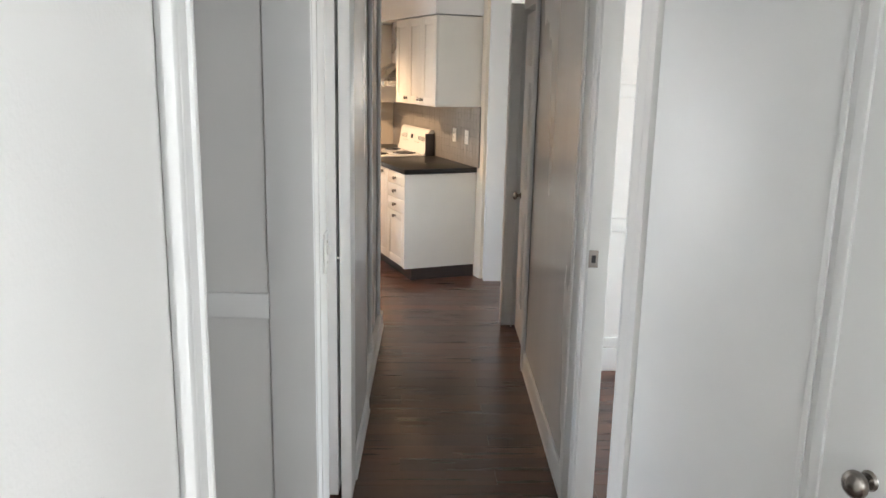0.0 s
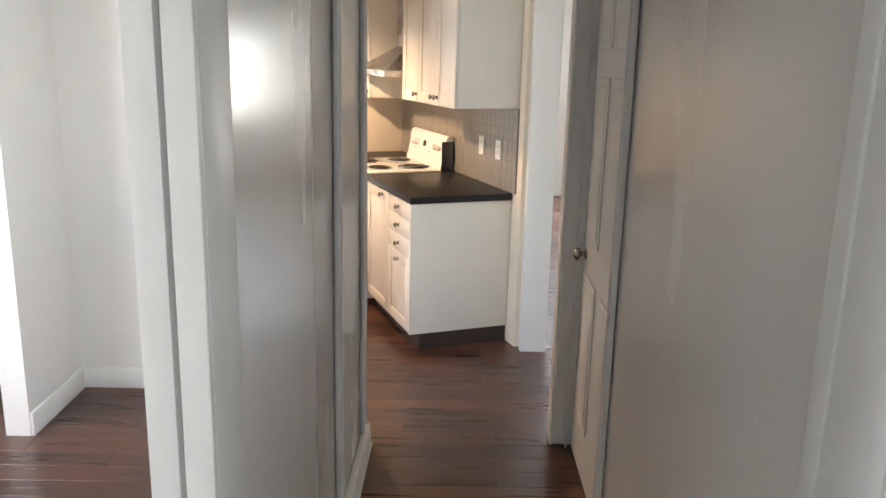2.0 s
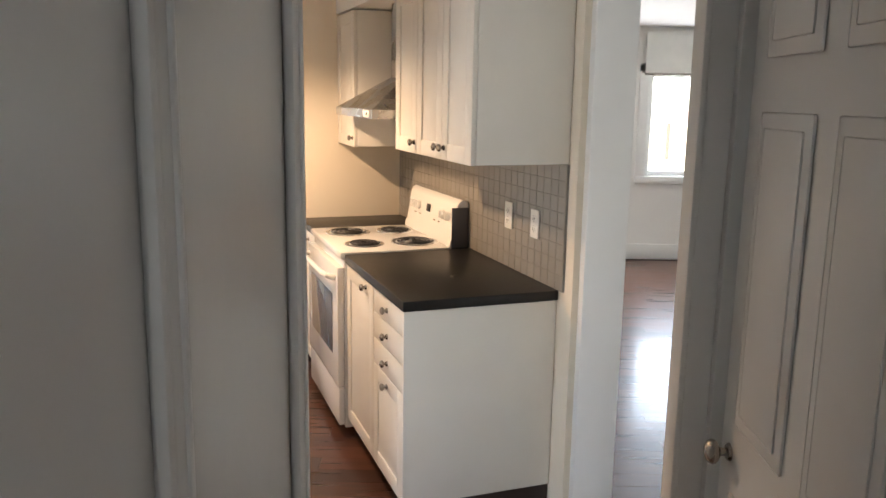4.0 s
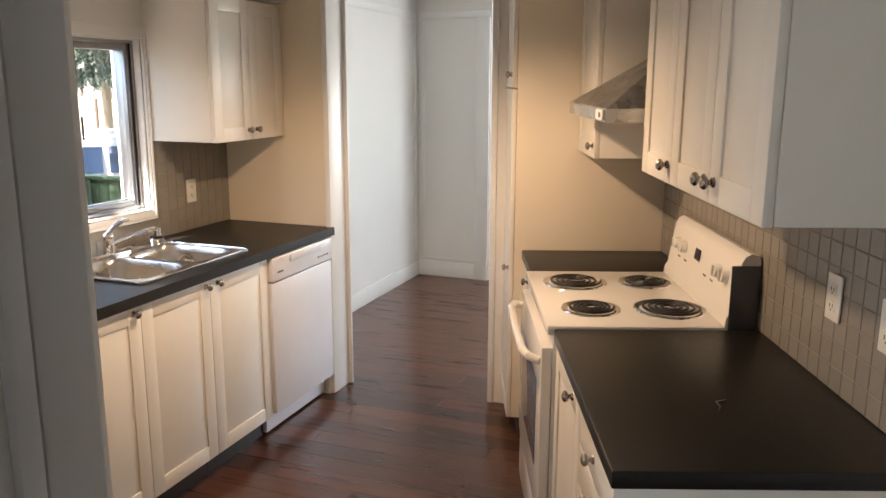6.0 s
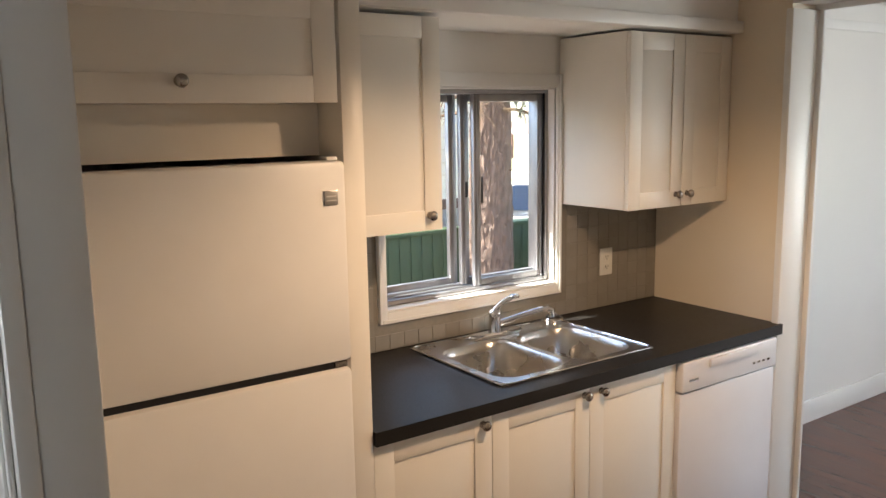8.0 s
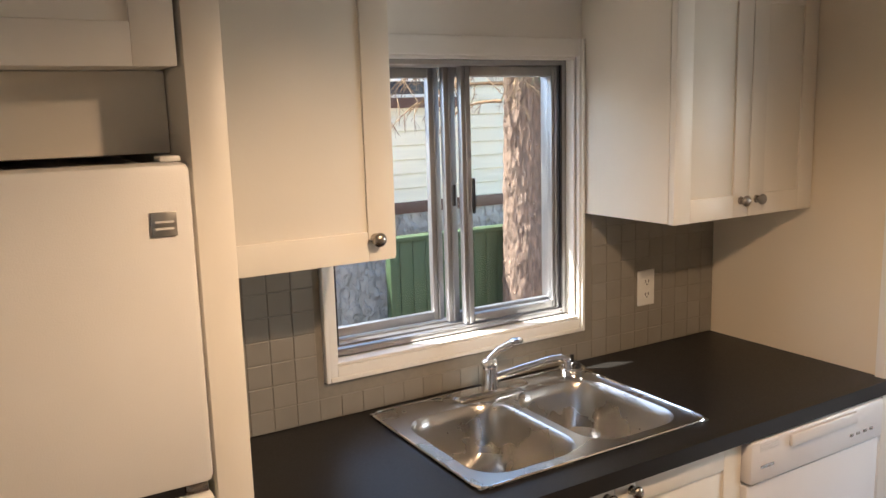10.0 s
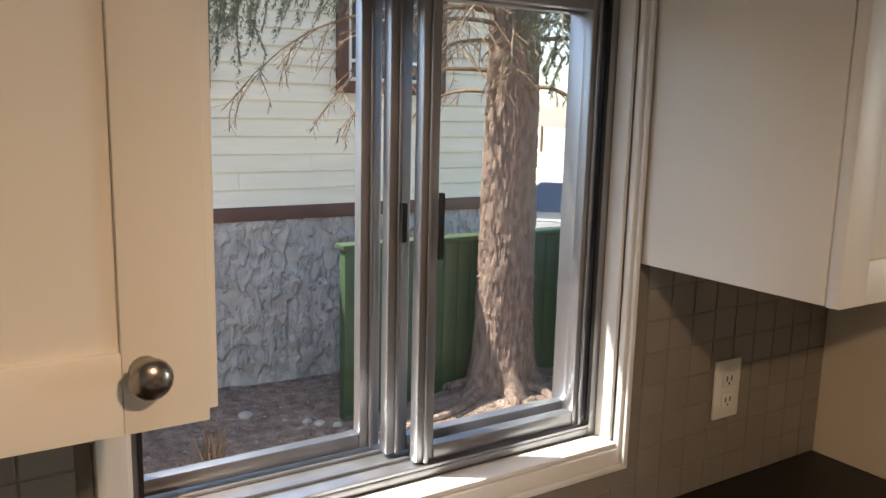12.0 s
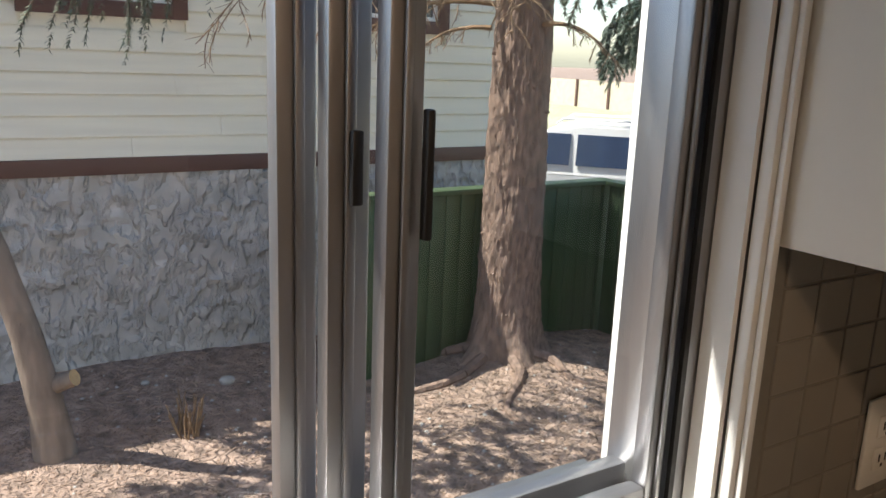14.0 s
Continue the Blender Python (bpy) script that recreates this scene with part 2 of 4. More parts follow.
WIN = (7.585, 8.388, 1.048, 1.835)
# openings besides WIN and the living room's are unseen, cut for the lamps
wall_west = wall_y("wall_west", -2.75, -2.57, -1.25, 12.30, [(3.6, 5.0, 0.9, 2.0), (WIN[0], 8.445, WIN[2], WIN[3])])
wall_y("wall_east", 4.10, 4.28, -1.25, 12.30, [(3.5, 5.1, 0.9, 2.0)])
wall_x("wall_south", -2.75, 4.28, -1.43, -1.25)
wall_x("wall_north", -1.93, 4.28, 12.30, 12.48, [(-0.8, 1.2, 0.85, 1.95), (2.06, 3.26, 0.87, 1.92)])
wall_x("wall_north_alcove", -2.75, -1.93, 11.68, 12.48)
structure(solid("ceiling", [(-2.75, 4.28, -1.43, 12.48, TOP, TOP + 0.12)], CEIL))
# low flat roof over the house
structure(solid("roof_slab", [(-3.05, 4.6, -1.7, 12.8, TOP + 0.125, TOP + 0.3)], BROWN))

# ---- structure: hall ----
wall_y("wall_hall_left_near", -0.56, -0.45, -1.2, 1.52, at=HALL)
wall_x("wall_panelled", -2.0, -0.452, 2.59, 2.66, at=HALL)
wall_y("wall_hall_left_stub", -0.56, -0.45, 2.662, 2.80, at=HALL)
wall_y("wall_hall_left_thin", -0.484, -0.458, 3.46, 4.30, material=GLOSS, at=HALL)
wall_y("wall_hall_left_far", -0.60, -0.497, 4.30, 5.66, material=GLOSS, at=HALL)
wall_x("wall_hall_left_header", -0.56, -0.45, 1.52, 2.59, z0=2.08, at=HALL)
wall_x("wall_hall_left_header_far", -0.565, -0.46, 2.80, 3.46, z0=2.06, at=HALL)
wall_y("wall_hall_right_stub", 0.40, 0.455, 2.64, 2.72, at=HALL)
wall_y("wall_hall_right_mid", 0.405, 0.455, 3.19, 4.93, material=GLOSS, at=HALL)
wall_x("wall_hall_right_header", 0.40, 0.455, 2.72, 3.19, z0=2.06, at=HALL)
wall_x("wall_hall_right_header_far", 0.41, 0.52, 4.93, 5.74, z0=2.06, at=HALL)
# its hole is an unseen opening, added for the start room's lamp
wall_y("wall_start_right", 0.92, 1.03, -1.2, 2.55, [(-0.95, 0.25, 0.95, 2.05)], at=HALL)
wall_x("wall_start_front", 0.40, 1.03, 2.575, 2.638, at=HALL)
wall_x("wall_right_room_south", 1.03, 4.05, 2.55, 2.66, at=HALL)
# room on the right: panelled closet end and back wall
wall_y("wall_closet", 0.92, 1.60, 4.90, 5.74)
wall_x("wall_right_room_north", 1.60, 4.10, 5.76, 5.88)
# room on the left
wall_x("wall_left_room_north", -2.57, -0.92, 6.27, 6.318)
wall_y("wall_left_room_stub", -1.90, -1.79, 5.72, 6.27)

# cased end of the wall beside the refrigerator
structure(solid("trim_refrigerator_wall_end", [(-0.919, -0.905, 6.268, 6.322, 0, 2.10), (-1.0, -0.903, 6.250, 6.268, 0, 2.10), (-1.0, -0.985, 6.244, 6.250, 0, 2.1), (-0.94, -0.925, 6.244, 6.250, 0, 2.1)], TRIM, bevel=0.003))

# ---- structure: kitchen ----
wall_x("wall_kitchen_end", -2.57, -1.95, 8.99, 9.14, material=KWALL)
wall_x("wall_kitchen_end_right", -1.12, -0.62, 9.17, 9.30)
wall_x("wall_kitchen_end_header", -1.95, -1.12, 8.99, 9.14, z0=2.12)
wall_run = structure(solid("wall_run", [(0.632, 0.77, -0.06, 2.62, -0.3, TOP)], KWALL, at=RUN))
structure(solid("wall_post", [(0.50, 0.65, 6.872, 7.06, -0.3, TOP)], TRIM, bevel=0.004))
# soffit over the wall cabinets by the window
structure(solid("soffit_window_side", [(-2.57, -2.18, 6.32, 8.988, 2.03, TOP)], WALL))
structure(solid("soffit_run_side", [(0.23, 0.63, 0.0, 2.13, 2.10, TOP)], WALL, at=RUN))
structure(solid("trim_soffit", [(-2.178, -2.15, 7.17, 8.988, 2.03, 2.075)], TRIM, bevel=0.004))


# ---- trims ----
def casing(name, boxes, at=I4):
    return structure(solid(name, boxes, TRIM, at=at, bevel=0.004))


def moulded(a0, a1, face, out, z0, z1, axis="y"):
    """Boxes of a moulded upright casing between a0 and a1 on a wall face; out is +1 or -1."""
    f = [(0, 1.0, 0.012), (0.0, 0.22, 0.021), (0.32, 0.46, 0.017), (0.84, 1.0, 0.018)]
    res = []
    for s, e, d in f:
        p0, p1 = a0 + (a1 - a0) * s, a0 + (a1 - a0) * e
        q0, q1 = sorted((face + out * 0.001, face + out * (d + 0.001)))
        res.append((q0, q1, p0, p1, z0, z1) if axis == "y" else (p0, p1, q0, q1, z0, z1))
    return res


casing("trim_left_near", moulded(1.42, 1.515, -0.45, 1, 0, 2.1) + [(-0.562, -0.448, 1.521, 1.534, 0, 2.08)], HALL)
casing("trim_left_strip", [(-0.488, -0.446, 3.442, 3.459, 0, 2.06), (-0.457, -0.446, 3.460, 3.60, 0, 2.06)], HALL)
casing("trim_left_far", moulded(4.302, 4.43, -0.497, 1, 0.112, 2.1) + moulded(4.86, 4.95, -0.497, 1, 0.112, 2.1) + moulded(5.55, 5.655, -0.497, 1, 0.112, 2.1) + [(-0.61, -0.487, 5.662, 5.705, 0, 2.1), (-0.62, -0.555, 5.707, 5.765, 0, 2.1)], HALL)
casing("trim_right_door", moulded(3.195, 3.50, 0.405, -1, 0, 2.1) + [(0.386, 0.458, 3.175, 3.188, 0, 2.06)] + [(0.398, 0.458, 2.722, 2.736, 0, 2.06)], HALL)
casing("trim_right_far", [(0.335, 0.52, 5.735, 5.80, 0, 2.1), (0.33, 0.345, 5.725, 5.81, 0, 2.1), (0.40, 0.403, 5.70, 5.735, 0, 2.06)] + moulded(4.88, 4.945, 0.403, -1, 0, 2.1), HALL)
casing("trim_kitchen_opening", [(-1.965, -1.935, 8.975, 9.155, 0, 2.10), (-1.955, -1.915, 9.141, 9.158, 0, 2.1), (-1.135, -1.105, 9.155, 9.315, 0, 2.1), (-1.965, -1.105, 9.141, 9.158, 2.10, 2.17)])
casing("baseboard_right", [(0.390, 0.404, 3.505, 4.875, 0, 0.12), (0.386, 0.404, 3.505, 4.875, 0, 0.02)], HALL)
casing("baseboard_left", [(-0.457, -0.444, 3.605, 4.30, 0, 0.11), (-0.457, -0.440, 3.605, 4.30, 0, 0.02), (-0.496, -0.462, 4.302, 5.67, 0, 0.11), (-0.496, -0.456, 4.302, 5.67, 0, 0.02)], HALL)
casing("baseboard_left_room", [(-1.785, -0.95, 6.252, 6.268, 0, 0.11), (-1.788, -1.772, 5.72, 6.25, 0, 0.11)])
casing("baseboard_right_room", [(1.605, 4.09, 5.742, 5.758, 0, 0.12)])
casing("baseboard_back_room", [(-2.568, -2.552, 9.15, 11.66, 0, 0.13), (-2.55, -1.94, 11.662, 11.678, 0, 0.13), (-2.55, -1.94, 11.67, 11.678, 0.145, 0.165), (-1.92, 4.05, 12.282, 12.298, 0, 0.16)])
casing("trim_back_room_panels", [(-2.568, -2.56, 11.60, 11.65, 0.14, 2.15), (-2.545, -2.50, 11.668, 11.678, 0.17, 2.15), (-2.545, -1.94, 11.668, 11.678, 2.15, 2.20), (-2.568, -2.56, 9.2, 11.65, 2.15, 2.20), (-2.05, -1.935, 11.655, 11.679, 0, 2.15), (-2.558, -2.50, 9.2, 11.6, 2.30, 2.358), (-2.55, -1.93, 11.62, 11.676, 2.30, 2.358)])
# board and batten on the shaded wall beside the hall and on the closet end
casing("panel_battens", [(-2.0, -0.575, 2.577, 2.589, 1.035, 1.105), (-0.575, -0.453, 2.576, 2.589, 0, 2.36), (-2.0, -0.576, 2.577, 2.589, 0, 0.16), (-1.45, -1.36, 2.577, 2.589, 0.161, 1.034), (-1.45, -1.36, 2.577, 2.589, 1.106, 2.36)], HALL)
casing("closet_battens", [(1.51, 1.602, 4.885, 4.899, 0.14, 2.36), (0.95, 1.509, 4.885, 4.899, 0.82, 0.90), (0.95, 1.509, 4.885, 4.899, 1.56, 1.63), (0.95, 1.40, 4.885, 4.899, 0.14, 0.20), (0.95, 1.61, 4.878, 4.899, 0, 0.138), (1.36, 1.41, 4.886, 4.899, 0.21, 0.81), (1.38, 1.41, 4.886, 4.899, 0.91, 1.55), (1.40, 1.508, 4.886, 4.899, 0.14, 0.20)])
casing("trim_living_window", [(1.96, 2.06, 12.28, 12.299, 0.80, 2.0), (3.26, 3.36, 12.28, 12.299, 0.80, 2.0), (1.96, 3.36, 12.26, 12.299, 0.80, 0.87), (1.96, 3.36, 12.28, 12.299, 1.92, 2.0)])


# ---- doors of the hall ----
def knob(parent, c, axis, r=0.028, material=None):
    """A door or cabinet knob with its rose, on a stem along axis."""
    a = Vector(axis)
    c = Vector(c)
    bm = bmesh.new()
    cyl(bm, c, c + a * 0.006, r * 0.75, r * 0.6, 14)
    cyl(bm, c + a * 0.004, c + a * r * 1.1, r * 0.32, r * 0.4, 12)
    q = a.to_track_quat("Z", "Y").to_matrix().to_4x4()
    bmesh.ops.create_uvsphere(bm, u_segments=16, v_segments=10, radius=r, matrix=Matrix.Translation(c + a * r * 1.35) @ q @ Matrix.Diagonal((1, 1, 0.62, 1)))
    return ob_from("knob", bm, material or NICKEL, parent, smooth=True)


def six_panel_door():
    d = thing("panel_door", HALL, "white moulded six-panel door, closed, with nickel knob", "door")
    x = 0.425
    solid("leaf", [(x, x + 0.04, 4.955, 5.695, 0.01, 2.03)], TRIM, d, 0.002)
    for y0, y1 in ((5.04, 5.28), (5.37, 5.61)):
        for z0, z1 in ((0.22, 0.83), (0.98, 1.62), (1.72, 1.92)):
            solid("panel", [(x - 0.007, x - 0.001, y0, y1, z0, z1)], TRIM, d, 0.0055)
            solid("panel", [(x - 0.011, x - 0.006, y0 + 0.03, y1 - 0.03, z0 + 0.03, z1 - 0.03)], TRIM, d, 0.0045)
    knob(d, (x - 0.001, 5.64, 0.905), (-1, 0, 0), 0.027)
    for z in (0.25, 1.75):
        solid("hinge", [(x - 0.004, x - 0.001, 4.948, 4.962, z, z + 0.09)], NICKEL, d, 0.001)


def open_slab_door():
    m = HALL @ pose(0.412, 2.565, 0, 0, 0, 180 + 23)
    d = thing("slab_door", m, "white flat door standing open with a dark knob", "door")
    solid("leaf", [(-0.036, 0.0, 0.0, 0.76, 0.01, 2.04)], TRIM, d, 0.002)
    solid("edge_moulding", [(0.001, 0.007, 0.55, 0.565, 0.02, 2.03), (0.001, 0.010, 0.585, 0.61, 0.02, 2.03)], TRIM, d, 0.002)
    knob(d, (0.001, 0.715, 0.95), (1, 0, 0), 0.028)


def sliding_door():
    d = thing("sliding_door", HALL, "white flat sliding door, half open, white round knobs", "door")
    solid("leaf", [(-0.545, -0.502, 3.46, 4.21, 0.015, 2.05)], TRIM, d, 0.002)
    knob(d, (-0.546, 3.50, 0.99), (-1, 0, 0), 0.022, PLATE)
    knob(d, (-0.501, 3.475, 0.99), (1, 0, 0), 0.010, PLATE)


six_panel_door()
open_slab_door()
sliding_door()


def strike_plate():
    d = thing("strike_plate", HALL, "small nickel strike plate in the white door jamb", "latch plate")
    solid("plate", [(0.388, 0.420, 3.170, 3.1745, 1.045, 1.105)], NICKEL, d, 0.001)
    solid("latch_hole", [(0.397, 0.411, 3.1675, 3.1695, 1.062, 1.088)], BLACK, d)


strike_plate()


def wall_plate(label, category, m, kind, group=""):
    """A switch or socket plate: local x is out of the wall, y along it, z up."""
    d = thing(category.replace(" ", "_"), m, label, category, group)
    solid("plate", [(0.0, 0.006, -0.036, 0.036, -0.058, 0.058)], PLATE, d, 0.0025)
    if kind == "switch":
        solid("toggle", [(0.006, 0.016, -0.005, 0.005, -0.008, 0.014)], PLATE, d, 0.002)
        for z in (-0.03, 0.03):
            solid("screw", [(0.0062, 0.0072, -0.003, 0.003, z - 0.003, z + 0.003)], NICKEL, d)
    else:
        for z in (-0.021, 0.021):
            solid("receptacle", [(0.0062, 0.0085, -0.017, 0.017, z - 0.014, z + 0.014)], PLATE, d, 0.002)
            solid("slot", [(0.0087, 0.0092, -0.008, -0.005, z - 0.004, z + 0.006), (0.0087, 0.0092, 0.005, 0.008, z - 0.004, z + 0.006), (0.0087, 0.0092, -0.002, 0.002, z - 0.011, z - 0.007)], BLACK, d)
    return d


wall_plate("white toggle light switch on the wall end", "light switch", HALL @ pose(-0.449, 2.755, 1.18), "switch", "light switches")
wall_plate("white toggle light switch on grey tiles", "light switch", pose(-2.558, 7.165 + 0.045, 1.115), "switch", "light switches")
wall_plate("white duplex socket on grey tiles", "wall socket", pose(-2.558, 8.668, 1.108), "socket", "wall sockets")
for q in (0.238, 0.492):
    wall_plate("white duplex socket on grey tiles by the stove", "wall socket", RUN @ pose(0.619, q, 1.14, 0, 0, 180), "socket", "wall sockets")
wall_plate("white light switch on the back room wall", "light switch", pose(-2.568, 10.1, 1.15), "switch", "light switches")


# ---- cabinets ----
def shaker(parent, x, y0, y1, z0, z1, out, knob_at=None, name="door", rail=0.062):
    """A shaker front in the plane x (its back), facing out along x, between y0..y1 and z0..z1."""
    s = 1 if out > 0 else -1
    bm = bmesh.new()
    g = 0.0015
    a, b, c, d = y0 + g, y1 - g, z0 + g, z1 - g
    r = min(rail, (d - c) * 0.36)

    def bx(y_0, y_1, z_0, z_1, t0, t1):
        q = sorted((x + s * t0, x + s * t1))
        box(bm, q[0], q[1], y_0, y_1, z_0, z_1, 0.0012)
    if d - c < 0.13:
        bx(a, b, c, d, 0.001, 0.020)
    else:
        bx(a, a + r, c, d, 0.001, 0.020)
        bx(b - r, b, c, d, 0.001, 0.020)
        bx(a + r, b - r, c, c + r, 0.001, 0.020)
        bx(a + r, b - r, d - r, d, 0.001, 0.020)
        bx(a + r - 0.002, b - r + 0.002, c + r - 0.002, d - r + 0.002, 0.002, 0.0145)
    front = ob_from(name, bm, PANEL, parent, smooth=True)
    if knob_at:
        k = knob(front, (x + s * 0.020, knob_at[0], knob_at[1]), (s, 0, 0), 0.0155)
    return front


def base_cabinets():
    for i, (y0, y1, k) in enumerate(((7.17, 7.57, 7.535), (7.57, 7.97, 7.945), (7.97, 8.39, 8.02))):
        c = thing("base_cabinet", I4, "cream shaker base cabinet with nickel knob under dark counter", "kitchen cabinet", "base cabinets")
        solid("body", [(-2.565, -1.965, y0 + 0.001, y1 - 0.001, 0.105, 0.69 if i else 0.868)], PANEL, c)
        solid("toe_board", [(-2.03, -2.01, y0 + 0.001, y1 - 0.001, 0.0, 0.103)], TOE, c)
        shaker(c, -1.964, y0, y1, 0.105, 0.868, 1, (k, 0.840))
    e = thing("gable", I4, "narrow cream end panel beside the dishwasher", "cabinet panel")
    solid("panel", [(-2.565, -1.955, 8.962, 8.986, 0.0, 0.868)], PANEL, e, 0.001)


base_cabinets()


def upper(name_label, y0, y1, z0, z1, doors, group, m=I4, x=-2.2, back=-2.568, out=1):
    c = thing("wall_cabinet", m, name_label, "kitchen cabinet", group)
    s = 1 if out > 0 else -1
    q = sorted((back, x - s * 0.0205))
    solid("body", [(q[0], q[1], y0, y1, z0, z1)], PANEL, c, 0.001)
    for a, b, k in doors:
        shaker(c, x - s * 0.020, a, b, z0 - 0.003, z1, out, (k, z0 + 0.045))
    return c


upper("cream shaker wall cabinet with one door beside window", 7.171, 7.594, 1.385, 2.02, [(7.171, 7.583, 7.535)], "wall cabinets")
upper("cream shaker wall cabinet with two doors beside window", 8.408, 8.988, 1.374, 2.02, [(8.408, 8.705, 8.672), (8.705, 8.988, 8.738)], "wall cabinets")
upper("cream wall cabinet over the refrigerator", 6.345, 7.10, 1.765, 2.02, [(6.345, 7.10, 6.72)], "wall cabinets", x=-1.935)
# run side: three narrow doors, then one beyond the hood
upper("cream shaker wall cabinet with three narrow doors", 0.0, 0.93, 1.40, 2.09, [(0.0, 0.31, 0.28), (0.31, 0.62, 0.345), (0.62, 0.93, 0.65)], "wall cabinets", m=RUN, x=0.235, back=0.628, out=-1)
upper("small cream wall cabinet beyond the range hood", 1.72, 2.125, 1.36, 2.09, [(1.72, 2.125, 1.76)], "wall cabinets", m=RUN, x=0.235, back=0.628, out=-1)


def surround():
    n = thing("filler_panel", I4, "shallow cream panel closing the gap above the refrigerator", "cabinet panel")
    solid("panel", [(-2.078, -2.062, 6.342, 7.106, 1.634, 1.764)], PANEL, n, 0.001)
    c = thing("gable", I4, "tall cream panel between refrigerator and counter", "cabinet panel")
    solid("panel", [(-2.565, -1.935, 7.108, 7.166, 0.0, 2.028)], PANEL, c, 0.002)
    d = thing("gable", I4, "tall cream panel beside refrigerator and wall", "cabinet panel")
    solid("panel", [(-2.565, -1.945, 6.324, 6.340, 0.0, 2.028)], PANEL, d, 0.002)


surround()


def run_cabinets():
    a = thing("drawer_cabinet", RUN, "cream base cabinet with three drawers and knobs", "kitchen cabinet", "base cabinets")
    solid("body", [(0.03, 0.628, 0.071, 0.478, 0.105, 0.868)], PANEL, a)
    solid("end_panel", [(0.008, 0.628, 0.052, 0.070, 0.10, 0.868)], PANEL, a, 0.001)
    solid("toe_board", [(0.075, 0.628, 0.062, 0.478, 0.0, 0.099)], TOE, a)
    for z0, z1 in ((0.765, 0.868), (0.655, 0.765), (0.545, 0.655)):
        shaker(a, 0.029, 0.0705, 0.478, z0, z1, -1, (0.275, (z0 + z1) / 2), "drawer")
    shaker(a, 0.029, 0.0705, 0.478, 0.105, 0.545, -1, (0.275, 0.505), "drawer")
    b = thing("base_cabinet", RUN, "cream shaker base cabinet beside the stove", "kitchen cabinet", "base cabinets")
    solid("body", [(0.03, 0.628, 0.48, 0.95, 0.105, 0.868)], PANEL, b)
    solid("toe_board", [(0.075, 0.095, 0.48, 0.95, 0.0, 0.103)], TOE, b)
    shaker(b, 0.029, 0.48, 0.95, 0.105, 0.868, -1, (0.60, 0.835))
    d = thing("base_cabinet", RUN, "narrow cream base cabinet beyond the stove", "kitchen cabinet", "base cabinets")
    solid("body", [(0.03, 0.628, 1.70, 2.125, 0.105, 0.868)], PANEL, d)
    solid("toe_board", [(0.075, 0.095, 1.70, 2.125, 0.0, 0.103)], TOE, d)
    shaker(d, 0.029, 1.70, 2.125, 0.765, 0.868, -1, (1.9, 0.82), "drawer")
    shaker(d, 0.029, 1.70, 2.125, 0.105, 0.762, -1, (1.75, 0.71))
    t = thing("tall_cabinet", RUN, "tall cream pantry cabinet with two doors and knobs", "kitchen cabinet")
    solid("body", [(-0.035, 0.628, 2.13, 2.60, 0.105, 2.34)], KWALL, t, 0.001)
    solid("toe_board", [(0.0, 0.6, 2.14, 2.58, 0.0, 0.103)], TOE, t)
    shaker(t, -0.036, 2.13, 2.60, 0.105, 1.62, -1, (2.17, 0.82))
    shaker(t, -0.036, 2.13, 2.60, 1.625, 2.30, -1, (2.17, 1.68))


run_cabinets()


def counter_top(name, boxes, m, label):
    c = thing(name, m, label, "counter")
    solid("slab", boxes, COUNTER, c, 0.005 if len(boxes) == 1 else 0.0)
    return c


counter_top("counter", [(-2.568, -2.485, 7.168, 8.988, 0.870, 0.910), (-2.485, -2.025, 7.168, 7.675, 0.870, 0.910), (-2.485, -2.025, 8.318, 8.988, 0.870, 0.910), (-2.025, -1.922, 7.168, 8.988, 0.870, 0.910)], I4, "dark matt laminate counter with a steel sink")
counter_top("counter", [(0.0, 0.630, 0.040, 0.955, 0.870, 0.910)], RUN, "dark matt laminate counter beside the stove")
counter_top("counter", [(0.0, 0.630, 1.695, 2.128, 0.870, 0.910)], RUN, "short dark laminate counter beyond the stove")


# ---- sink, tap ----
def rounded_rect(x0, x1, y0, y1, r, n=6):
    pts = []
    for cx, cy, a in ((x1 - r, y1 - r, 0), (x0 + r, y1 - r, 90), (x0 + r, y0 + r, 180), (x1 - r, y0 + r, 270)):
        for i in range(n + 1):
            t = radians(a + 90 * i / n)
            pts.append((cx + r * math.cos(t), cy + r * math.sin(t)))
    return pts


def loft(bm, rings, close_last=True):
    vs = [[bm.verts.new(p) for p in ring] for ring in rings]
    n = len(vs[0])
    for a, b in zip(vs, vs[1:]):
        for i in range(n):
            bm.faces.new((a[i], a[(i + 1) % n], b[(i + 1) % n], b[i]))
    if close_last:
        bm.faces.new(vs[-1])


